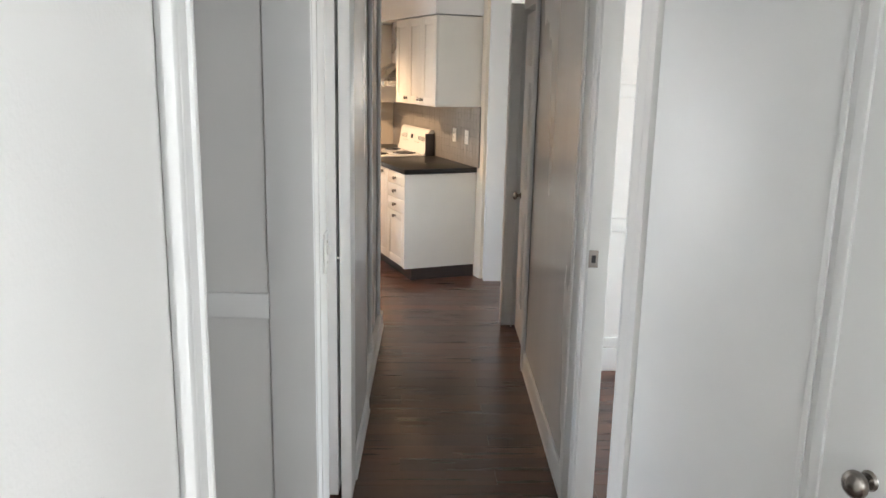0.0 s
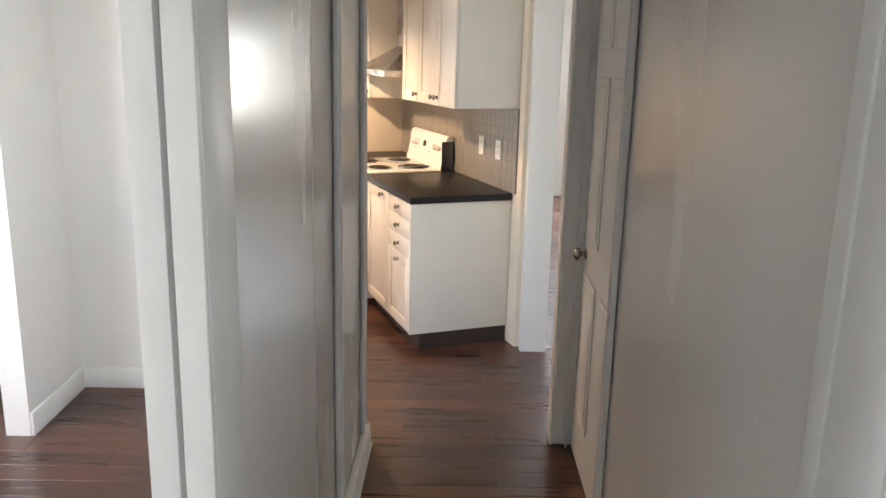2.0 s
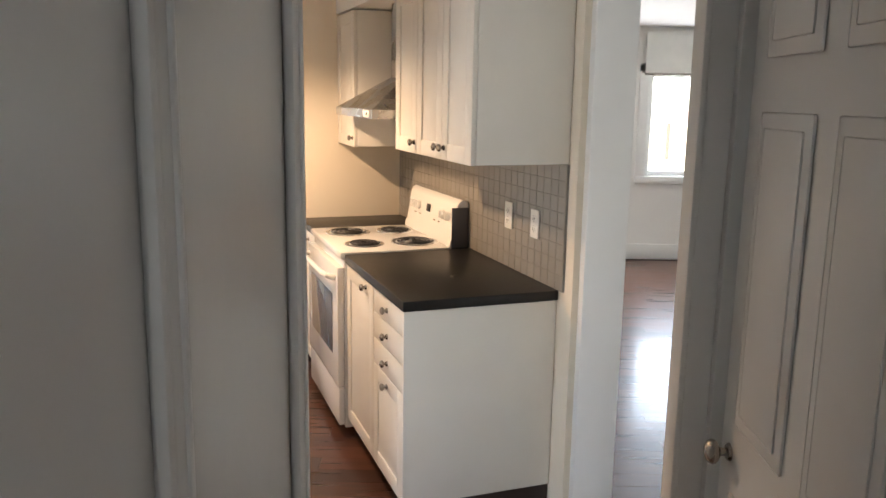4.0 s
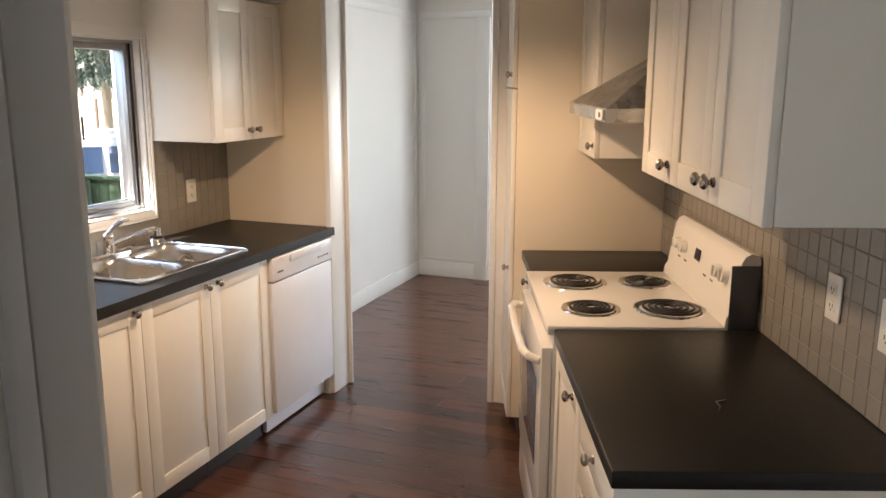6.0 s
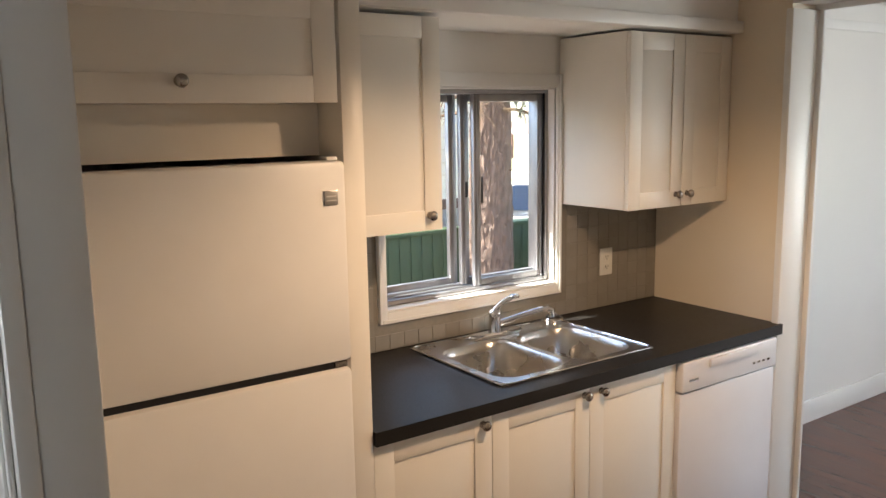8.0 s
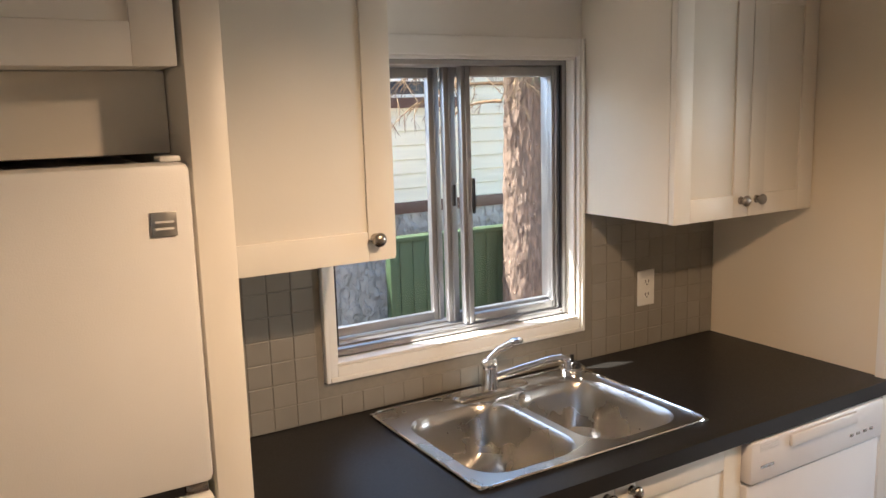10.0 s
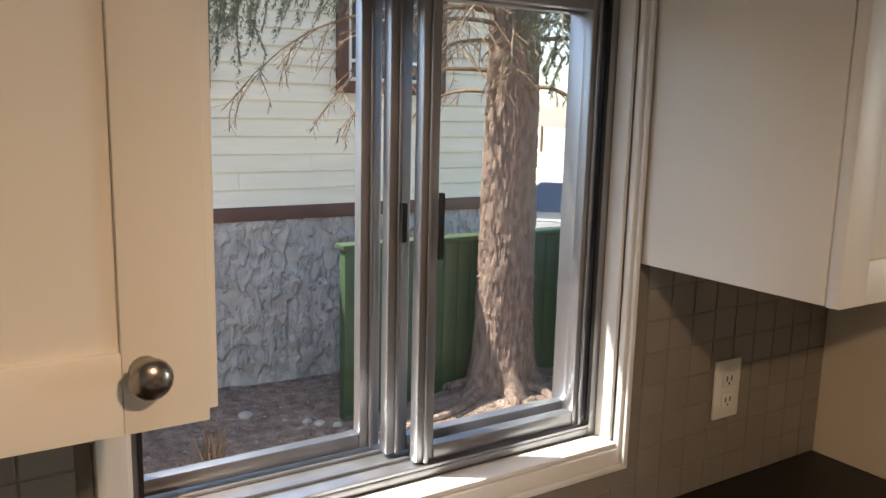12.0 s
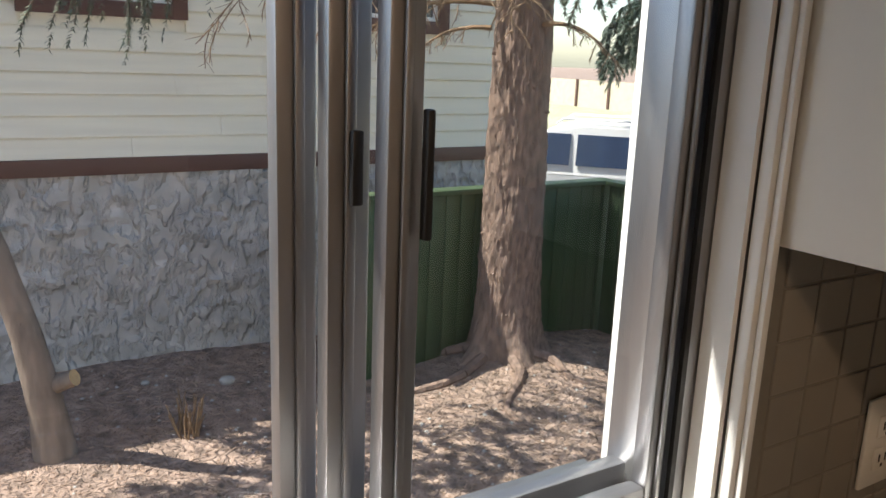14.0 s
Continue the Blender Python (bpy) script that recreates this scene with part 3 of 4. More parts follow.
def kitchen_sink():
    s = thing("kitchen_sink", I4, "brushed steel double-bowl sink set in dark counter", "sink")
    X0, X1, Y0, Y1, zt = -2.525, -2.005, 7.655, 8.338, 0.914
    bm = bmesh.new()
    for (y0, y1) in ((7.69, 7.985), (8.01, 8.305)):
        x0, x1 = -2.43, -2.04
        rings = []
        for inset, z in ((0, zt + 0.001), (0.006, zt - 0.004), (0.012, zt - 0.03), (0.02, zt - 0.13), (0.045, zt - 0.158), (0.12, zt - 0.165)):
            rings.append([(px, py, z) for px, py in rounded_rect(x0 + inset, x1 - inset, y0 + inset, y1 - inset, max(0.03, 0.085 - inset * 0.4))])
        loft(bm, rings)
    ob_from("bowl", bm, STEEL, s, smooth=True)
    solid("deck", [(X0, -2.43, Y0, Y1, zt - 0.003, zt + 0.001), (-2.04, X1, Y0, Y1, zt - 0.003, zt + 0.001), (-2.43, -2.04, Y0, 7.69, zt - 0.003, zt + 0.001), (-2.43, -2.04, 7.985, 8.01, zt - 0.003, zt + 0.001), (-2.43, -2.04, 8.305, Y1, zt - 0.003, zt + 0.001)], STEEL, s)
    # corner fillets between the square cut-outs and the round bowls
    for (y0, y1) in ((7.69, 7.985), (8.01, 8.305)):
        r = 0.085
        for cx, cy, sx, sy in ((-2.43, y0, 1, 1), (-2.04, y0, -1, 1), (-2.43, y1, 1, -1), (-2.04, y1, -1, -1)):
            bm = bmesh.new()
            c0 = bm.verts.new((cx, cy, zt + 0.001))
            arc = [bm.verts.new((cx + sx * (r - r * math.sin(radians(a))), cy + sy * (r - r * math.cos(radians(a))), zt + 0.001)) for a in range(0, 91, 15)]
            for p, q in zip(arc, arc[1:]):
                bm.faces.new((c0, p, q) if sx * sy < 0 else (c0, q, p))
            ob_from("corner", bm, STEEL, s)
    bm = bmesh.new()
    tube(bm, [(px, py, zt + 0.002) for px, py in rounded_rect(X0, X1, Y0, Y1, 0.03, 4)] + [(X1, Y1 - 0.03, zt + 0.002)], 0.0035, 6)
    ob_from("rim", bm, CHROME, s, smooth=True)
    for y in (7.84, 8.16):
        bm = bmesh.new()
        cyl(bm, (-2.235, y, zt - 0.166), (-2.235, y, zt - 0.160), 0.045, 0.04, 20)
        ob_from("drain", bm, CHROME, s, smooth=True)


kitchen_sink()


def tap():
    z = 0.916
    s = thing("kitchen_tap", pose(-2.475, 8.0, z), "chrome single-lever kitchen tap on the sink deck", "tap")
    bm = bmesh.new()
    loft(bm, [[(px, py, h) for px, py in rounded_rect(-0.027 + i, 0.027 - i, -0.125 + i, 0.125 - i, 0.026 - i)] for i, h in ((0, 0), (0, 0.008), (0.006, 0.014))])
    ob_from("base_plate", bm, CHROME, s, smooth=True)
    bm = bmesh.new()
    cyl(bm, (0, 0, 0.012), (0, 0, 0.075), 0.024, 0.021, 20)
    ball(bm, (0, 0, 0.082), 0.025, (1, 1, 0.8))
    ob_from("body", bm, CHROME, s, smooth=True)
    bm = bmesh.new()
    tube(bm, [(0.01, 0.01, 0.045), (0.045, 0.08, 0.068), (0.085, 0.145, 0.090), (0.102, 0.172, 0.094), (0.110, 0.185, 0.088), (0.111, 0.187, 0.072)], 0.0105, 12)
    cyl(bm, (0.111, 0.187, 0.078), (0.111, 0.187, 0.062), 0.013, 0.0125, 14)
    ob_from("spout", bm, CHROME, s, smooth=True)
    bm = bmesh.new()
    tube(bm, [(0, 0, 0.095), (0.012, 0.025, 0.122), (0.03, 0.06, 0.142)], 0.010, 10)
    ball(bm, (0.034, 0.068, 0.145), 0.017, (1.2, 1.2, 0.5))
    ob_from("lever", bm, CHROME, s, smooth=True)
    p = thing("sink_stopper", pose(-2.465, 8.285, z), "steel and black sink strainer stopper on the deck", "sink stopper")
    bm = bmesh.new()
    cyl(bm, (0, 0, 0.0), (0, 0, 0.02), 0.036, 0.04, 20)
    cyl(bm, (0, 0, 0.02), (0, 0, 0.026), 0.04, 0.034, 20)
    ob_from("cup", bm, CHROME, p, smooth=True)
    bm = bmesh.new()
    cyl(bm, (0, 0, 0.026), (0, 0, 0.036), 0.030, 0.022, 18)
    cyl(bm, (0, 0, 0.036), (0, 0, 0.06), 0.006, 0.006, 10)
    ob_from("plug", bm, BLACK, p, smooth=True)


tap()


# ---- appliances ----
def refrigerator():
    f = thing("refrigerator", I4, "white top-freezer refrigerator in a cream alcove", "refrigerator")
    y0, y1, xf = 6.352, 7.098, -1.905
    solid("body", [(-2.56, xf - 0.075, y0 + 0.004, y1 - 0.004, 0.03, 1.612)], APPL, f, 0.006)
    solid("freezer_door", [(xf - 0.068, xf, y0, y1, 1.127, 1.625)], APPL, f, 0.012)
    solid("door", [(xf - 0.068, xf, y0, y1, 0.09, 1.107)], APPL, f, 0.012)
    solid("gasket", [(xf - 0.0745, xf - 0.0685, y0 + 0.01, y1 - 0.01, 0.1, 1.618), (xf - 0.06, xf - 0.02, y0 + 0.012, y1 - 0.012, 1.1075, 1.1265)], BLACK, f)
    solid("badge", [(xf + 0.001, xf + 0.004, 7.036, 7.072, 1.520, 1.556)], STEEL, f, 0.001)
    solid("badge_stroke", [(xf + 0.0042, xf + 0.005, 7.041, 7.067, z, z + 0.003) for z in (1.530, 1.540)], APPL, f)
    solid("hinge", [(xf - 0.06, xf - 0.012, 7.055, 7.09, 1.109, 1.125)], NICKEL, f, 0.002)
    solid("hinge", [(xf - 0.07, xf - 0.03, 7.062, 7.092, 1.6255, 1.634)], PLATE, f, 0.002)
    solid("grille", [(xf - 0.06, xf - 0.04, y0 + 0.01, y1 - 0.01, 0.0, 0.082)], BLACK, f)


refrigerator()


def dishwasher():
    d = thing("dishwasher", I4, "white built-in dishwasher under the dark counter", "dishwasher")
    y0, y1, xf = 8.397, 8.957, -1.93
    solid("body", [(-2.55, xf - 0.05, y0, y1, 0.10, 0.866)], COOLWHITE, d)
    solid("door", [(xf - 0.045, xf, y0, y1, 0.115, 0.745)], COOLWHITE, d, 0.006)
    solid("control_panel", [(xf - 0.045, xf + 0.010, y0, y1, 0.75, 0.864)], COOLWHITE, d, 0.010)
    solid("handle", [(xf + 0.0105, xf + 0.022, y0 + 0.14, y1 - 0.14, 0.825, 0.858)], COOLWHITE, d, 0.005)
    solid("vent", [(xf + 0.0105, xf + 0.012, y0 + 0.03 + 0.0, y0 + 0.10, 0.835 + i * 0.006, 0.838 + i * 0.006) for i in range(4)], COOLWHITE, d)
    for y in (8.80, 8.83, 8.86, 8.89):
        solid("button", [(xf + 0.0105, xf + 0.0125, y, y + 0.014, 0.785, 0.792)], NICKEL, d)
    solid("badge", [(xf + 0.0105, xf + 0.0115, y0 + 0.035, y0 + 0.085, 0.79, 0.797)], NICKEL, d)
    solid("toe_board", [(xf - 0.08, xf - 0.06, y0, y1, 0.012, 0.112)], COOLWHITE, d)
    solid("foot", [(xf - 0.10, xf - 0.085, y1 - 0.04, y1 - 0.005, 0.0, 0.10)], BLACK, d)


dishwasher()


def stove():
    s = thing("stove", RUN, "white electric coil stove with back control panel", "stove")
    q0, q1 = 0.962, 1.690
    solid("body", [(0.0, 0.61, q0, q1, 0.05, 0.885)], ENAMEL, s, 0.004)
    solid("cooktop", [(-0.02, 0.615, q0 - 0.003, q1 + 0.003, 0.886, 0.918)], ENAMEL, s, 0.008)
    solid("oven_door", [(-0.035, -0.001, q0 + 0.004, q1 - 0.004, 0.26, 0.845)], ENAMEL, s, 0.006)
    solid("oven_window", [(-0.038, -0.0355, q0 + 0.11, q1 - 0.11, 0.40, 0.70)], OVENGLASS, s, 0.001)
    solid("drawer", [(-0.03, -0.001, q0 + 0.004, q1 - 0.004, 0.065, 0.25)], ENAMEL, s, 0.006)
    bm = bmesh.new()
    tube(bm, [(-0.036, q0 + 0.04, 0.79), (-0.07, q0 + 0.06, 0.80), (-0.085, q0 + 0.12, 0.802), (-0.088, (q0 + q1) / 2, 0.803), (-0.085, q1 - 0.12, 0.802), (-0.07, q1 - 0.06, 0.80), (-0.036, q1 - 0.04, 0.79)], 0.014, 12)
    ob_from("handle", bm, ENAMEL, s, smooth=True)
    # back panel: slanted face with a rounded top
    bm = bmesh.new()
    prof = [(0.615, 0.90), (0.52, 0.90), (0.525, 0.945), (0.535, 0.96), (0.560, 1.115), (0.570, 1.135), (0.588, 1.145), (0.612, 1.14), (0.618, 1.12)]
    loft(bm, [[(x, q, z) for x, z in prof] for q in (q0, q1)])
    bm.faces.new([v for v in bm.verts][:len(prof)][::-1])
    ob_from("back_panel", bm, ENAMEL, s, smooth=True)
    solid("back_side", [(0.53, 0.617, q0 - 0.006, q0 - 0.001, 0.90, 1.11)], OVENGLASS, s, 0.002)
    slope = Vector((-0.987, 0, 0.159)).normalized()
    for q in (q0 + 0.09, q0 + 0.16, q1 - 0.18, q1 - 0.10):
        bm = bmesh.new()
        c = Vector((0.548, q, 1.055))
        cyl(bm, c, c + slope * 0.020, 0.023, 0.019, 16)
        m = c + slope * 0.022
        box(bm, m.x - 0.006, m.x + 0.004, q - 0.004, q + 0.004, m.z - 0.018, m.z + 0.018, 0.002)
        ob_from("knob", bm, ENAMEL, s, smooth=True)
    c = Vector((0.5465, (q0 + q1) / 2 + 0.03, 1.06))
    clock = solid("clock", [(-0.001, 0.002, -0.028, 0.028, -0.02, 0.02)], BLACK, s, 0.001)
    clock.matrix_basis = Matrix.Translation(c) @ Matrix.Rotation(radians(9), 4, "Y")
    for y in (-0.20, -0.13, 0.10, 0.18):
        lines = solid("printed_mark", [(-0.0005, 0.001, y, y + 0.03, -0.05, -0.045)], NICKEL, s)
        lines.matrix_basis = Matrix.Translation(c) @ Matrix.Rotation(radians(9), 4, "Y")
    for cx, cq, r in ((0.145, q0 + 0.19, 0.080), (0.145, q1 - 0.18, 0.101), (0.405, q0 + 0.19, 0.101), (0.405, q1 - 0.18, 0.080)):
        bm = bmesh.new()
        prof = [(r + 0.018, 0.9185), (r + 0.016, 0.9225), (r + 0.004, 0.922), (r - 0.01, 0.914), (r * 0.4, 0.905)]
        loft(bm, [[(cx + pr * math.cos(i * math.tau / 28), cq + pr * math.sin(i * math.tau / 28), pz) for i in range(28)] for pr, pz in prof])
        ob_from("drip_pan", bm, CHROME, s, smooth=True)
        bm = bmesh.new()
        pts = [(cx + (0.018 + (r - 0.022) * i / 100) * math.cos(i * 0.2513), cq + (0.018 + (r - 0.022) * i / 100) * math.sin(i * 0.2513), 0.9265) for i in range(101)]
        for a, b in zip(pts, pts[1:]):
            cyl(bm, a, b, 0.0048, seg=6, caps=False)
        ob_from("burner", bm, COIL, s, smooth=True)


stove()


def range_hood():
    h = thing("range_hood", RUN, "stainless steel chimney range hood above the stove", "range hood")
    q0, q1 = 0.955, 1.695
    bm = bmesh.new()

    def ring(x0, x1, a, b, z):
        return [(x0, a, z), (x1, a, z), (x1, b, z), (x0, b, z)]
    loft(bm, [ring(0.13, 0.628, q0, q1, 1.535), ring(0.13, 0.628, q0, q1, 1.575), ring(0.36, 0.628, 1.20, 1.45, 1.73)], False)
    ob_from("canopy", bm, STEEL, h)
    solid("underside", [(0.135, 0.625, q0 + 0.004, q1 - 0.004, 1.536, 1.540)], STEEL, h)
    solid("chimney", [(0.365, 0.628, 1.205, 1.445, 1.70, 2.10)], STEEL, h, 0.002)
    solid("switch_box", [(0.124, 0.129, q0 + 0.03, q0 + 0.14, 1.54, 1.57)], PLATE, h, 0.001)
    solid("switch_button", [(0.1225, 0.1238, q0 + 0.06, q0 + 0.085, 1.548, 1.562)], BLACK, h)
    solid("filter", [(0.2, 0.56, q0 + 0.08, q1 - 0.08, 1.531, 1.535)], NICKEL, h, 0.001)


range_hood()


def ceiling_lamp():
    c = thing("ceiling_lamp", pose(-1.20, 7.73, TOP), "white ceiling lamp with a shallow shade, lit", "ceiling lamp")
    bm = bmesh.new()
    cyl(bm, (0, 0, -0.03), (0, 0, -0.001), 0.07, 0.075, 28)
    ob_from("rose", bm, TRIM, c, smooth=True)
    bm = bmesh.new()
    cyl(bm, (0, 0, -0.20), (0, 0, -0.031), 0.009, 0.009, 12)
    ob_from("stem", bm, TRIM, c, smooth=True)
    bm = bmesh.new()
    cyl(bm, (0, 0, -0.28), (0, 0, -0.20), 0.022, 0.018, 16)
    ob_from("socket", bm, LAMPGLASS, c, smooth=True)
    bm = bmesh.new()
    rings = [(0.02, -0.215), (0.07, -0.235), (0.13, -0.285), (0.133, -0.285), (0.072, -0.230), (0.02, -0.21)]
    loft(bm, [[(r * math.cos(i * math.tau / 32), r * math.sin(i * math.tau / 32), z) for i in range(32)] for r, z in rings], False)
    ob_from("shade", bm, TRIM, c, smooth=True)


ceiling_lamp()
bm = bmesh.new()
tube(bm, [(0.30, 0.33, 0.9115), (0.315, 0.36, 0.9115), (0.312, 0.385, 0.9115), (0.34, 0.40, 0.9115)], 0.0018, 6)
key = ob_from("wire_bit", bm, STEEL)
key.matrix_basis = RUN
tagged(key, "bent bit of bright wire lying on dark counter", "wire")


# ---- kitchen window ----
def pane_sheet(parent, corners):
    bm = bmesh.new()
    bm.faces.new([bm.verts.new(p) for p in corners])
    g = ob_from("pane", bm, GLASS, parent)
    g.visible_shadow = False
    return g


def kitchen_window():
    y0, y1, z0, z1 = WIN
    w = structure(new("window_1"), "sliding aluminium window with white wooden casing", "window")
    x = -2.57
    solid("casing", [(x + 0.001, x + 0.016, y0 - 0.035, y0, z0 - 0.038, z1 + 0.05), (x + 0.001, x + 0.016, y1, y1 + 0.017, z0 - 0.038, z1 + 0.05), (x + 0.001, x + 0.016, y0, y1, z1, z1 + 0.05), (x + 0.001, x + 0.016, y0, y1, z0 - 0.038, z0)], TRIM, w, 0.003)
    solid("casing", [(x + 0.0165, x + 0.024, y0 - 0.035, y0 - 0.024, z0 - 0.038, z1 + 0.05), (x + 0.0165, x + 0.024, y1 + 0.007, y1 + 0.017, z0 - 0.038, z1 + 0.05), (x + 0.0165, x + 0.024, y0 - 0.022, y1 + 0.006, z0 - 0.038, z0 - 0.026)], TRIM, w, 0.002)
    solid("liner", [(-2.605, x, y0 + 0.001, y0 + 0.008, z0 + 0.009, z1 - 0.008), (-2.605, x, y1 - 0.008, y1 - 0.001, z0 + 0.009, z1 - 0.008), (-2.605, x, y0 + 0.001, y1 - 0.001, z1 - 0.008, z1 - 0.001)], TRIM, w)
    solid("sill", [(-2.605, x + 0.012, y0 + 0.001, y1 - 0.001, z0 + 0.001, z0 + 0.009)], TRIM, w, 0.002)
    a, b, c, d = y0 + 0.008, y1 - 0.008, z0 + 0.009, z1 - 0.008
    f = 0.014
    solid("frame", [(-2.745, -2.607, y0 + 0.001, a + f, c, d), (-2.675, -2.607, b - f, 8.444, z0 + 0.001, z1 - 0.001), (-2.606, -2.571, y1 + 0.001, 8.444, z0 + 0.001, z1 - 0.001), (-2.745, -2.607, a + f, b - f, c, c + 0.014), (-2.745, -2.607, a + f, b - f, d - f, d)], ALU, w, 0.002)
    solid("frame_step", [(-2.70, -2.655, b - f - 0.008, b - f - 0.0005, c + 0.0145, d - f)], ALU, w, 0.002)
    solid("track", [(-2.655, -2.649, a + f, b - f, c + 0.0145, c + 0.019), (-2.613, -2.608, a + f, b - f, c + 0.0145, c + 0.019), (-2.70, -2.694, a + f, b - f, c + 0.0145, c + 0.019)], ALU, w)
    solid("seal", [(-2.612, -2.6065, b - f - 0.007, b - f, c + 0.03, d - f), (-2.612, -2.6065, a + f, a + f + 0.006, c + 0.03, d - f)], BLACK, w)

    def sash(xa, ya, yb, sl, sr):
        za, zb = c + 0.020, d - f - 0.002
        s = new("sash")
        s.parent = w
        solid("stile", [(xa, xa + 0.022, ya, ya + sl, za, zb)], ALU, s, 0.003)
        solid("stile", [(xa, xa + 0.022, yb - sr, yb, za, zb)], ALU, s, 0.003)
        solid("stile_ridge", [(xa + 0.0225, xa + 0.028, ya + sl * 0.35, ya + sl * 0.6, za, zb), (xa + 0.0225, xa + 0.028, yb - sr * 0.6, yb - sr * 0.35, za, zb)], ALU, s, 0.002)
        solid("rail", [(xa, xa + 0.022, ya + sl, yb - sr, za, za + 0.026)], ALU, s, 0.003)
        solid("rail", [(xa, xa + 0.022, ya + sl, yb - sr, zb - 0.028, zb)], ALU, s, 0.003)
        pane_sheet(s, [(xa + 0.011, ya + sl - 0.004, za + 0.022), (xa + 0.011, yb - sr + 0.004, za + 0.022), (xa + 0.011, yb - sr + 0.004, zb - 0.024), (xa + 0.011, ya + sl - 0.004, zb - 0.024)])
        return s
    sash(-2.735, a + f + 0.002, 8.003, 0.018, 0.036)
    sash(-2.692, 7.993, b - f + 0.02, 0.038, 0.012)
    sash(-2.640, 8.018, b - f - 0.006, 0.031, 0.024)
    solid("outer_casing", [(-2.79, -2.752, 8.440, 8.51, z0 - 0.05, z1 + 0.05)], TRIM, w, 0.002)
    solid("latch", [(-2.6115, -2.602, 8.043, 8.050, 1.40, 1.50)], BLACK, w, 0.002)
    solid("latch", [(-2.6635, -2.656, 8.008, 8.018, 1.42, 1.48)], BLACK, w, 0.002)


kitchen_window()


def plain_window(name, x0, x1, y, z0, z1):
    w = structure(new(name), "white framed window with bright daylight", "window")
    solid("frame", [(x0, x0 + 0.05, y, y + 0.05, z0, z1), (x1 - 0.05, x1, y, y + 0.05, z0, z1), (x0 + 0.05, x1 - 0.05, y, y + 0.05, z0, z0 + 0.05), (x0 + 0.05, x1 - 0.05, y, y + 0.05, z1 - 0.05, z1)], TRIM, w, 0.003)
    pane_sheet(w, [(x0 + 0.05, y + 0.02, z0 + 0.05), (x1 - 0.05, y + 0.02, z0 + 0.05), (x1 - 0.05, y + 0.02, z1 - 0.05), (x0 + 0.05, y + 0.02, z1 - 0.05)])


plain_window("window_2", 2.06, 3.26, 12.34, 0.87, 1.92)
bl = thing("roller_blind", I4, "white roller blind half lowered over the window", "blind")
solid("sheet", [(2.0, 3.3, 12.255, 12.258, 1.91, 2.33)], BLIND, bl)
solid("bar", [(2.0, 3.3, 12.25, 12.262, 1.885, 1.91)], NICKEL, bl, 0.003)


# ---- outside ----
def ground_height(x, y):
    h = -0.92 + 0.05 * noise.noise((x * 0.5, y * 0.5, 0)) + 0.02 * noise.noise((x * 2.1, y * 2.1, 3))
    h += 0.16 * math.exp(-((x + 6.95) ** 2 + (y - 11.6) ** 2) / 0.8)
    far = min(1, max(0, (y - 14.5) / 4))
    return h * (1 - far) - 1.3 * far


bm = bmesh.new()
xs = [-400, -120, -50, -25, -18, -14, -11] + [-9.5 + 0.12 * i for i in range(58)] + [-2.5, 2, 8, 30, 120, 400]
ys = [-400, -120, -40, -10, 0, 4] + [6 + 0.12 * i for i in range(75)] + [15.5, 17, 19, 24, 40, 120, 400]
grid = [[bm.verts.new((x, y, ground_height(x, y))) for y in ys] for x in xs]
for i in range(len(xs) - 1):
    for j in range(len(ys) - 1):
        bm.faces.new((grid[i][j], grid[i + 1][j], grid[i + 1][j + 1], grid[i][j + 1]))
g = ob_from("ground", bm, SOIL, smooth=True)
structure(g, "dry brown soil with needles, cones and roots")
structure(solid("road", [(-60, 30, 15.2, 21, -1.35, -1.27)], ASPHALT))
structure(solid("lawn", [(-70, 40, 21.2, 60, -1.32, -1.24)], GRASS))


def needles(bm, a, b, count, length, rng, half=0.0045):
    a, b = Vector(a), Vector(b)
    d = (b - a).normalized()
    for _ in range(count):
        p = a.lerp(b, rng.random())
        v = Vector((rng.uniform(-1, 1), rng.uniform(-1, 1), rng.uniform(-1, 0.6)))
        v = (v - d * v.dot(d)).normalized() * 0.8 + d * 0.6
        side = v.cross(d).normalized() * half
        v = v.normalized() * length * rng.uniform(0.7, 1.2)
        bm.faces.new((bm.verts.new(p - side), bm.verts.new(p + side), bm.verts.new(p + v)))


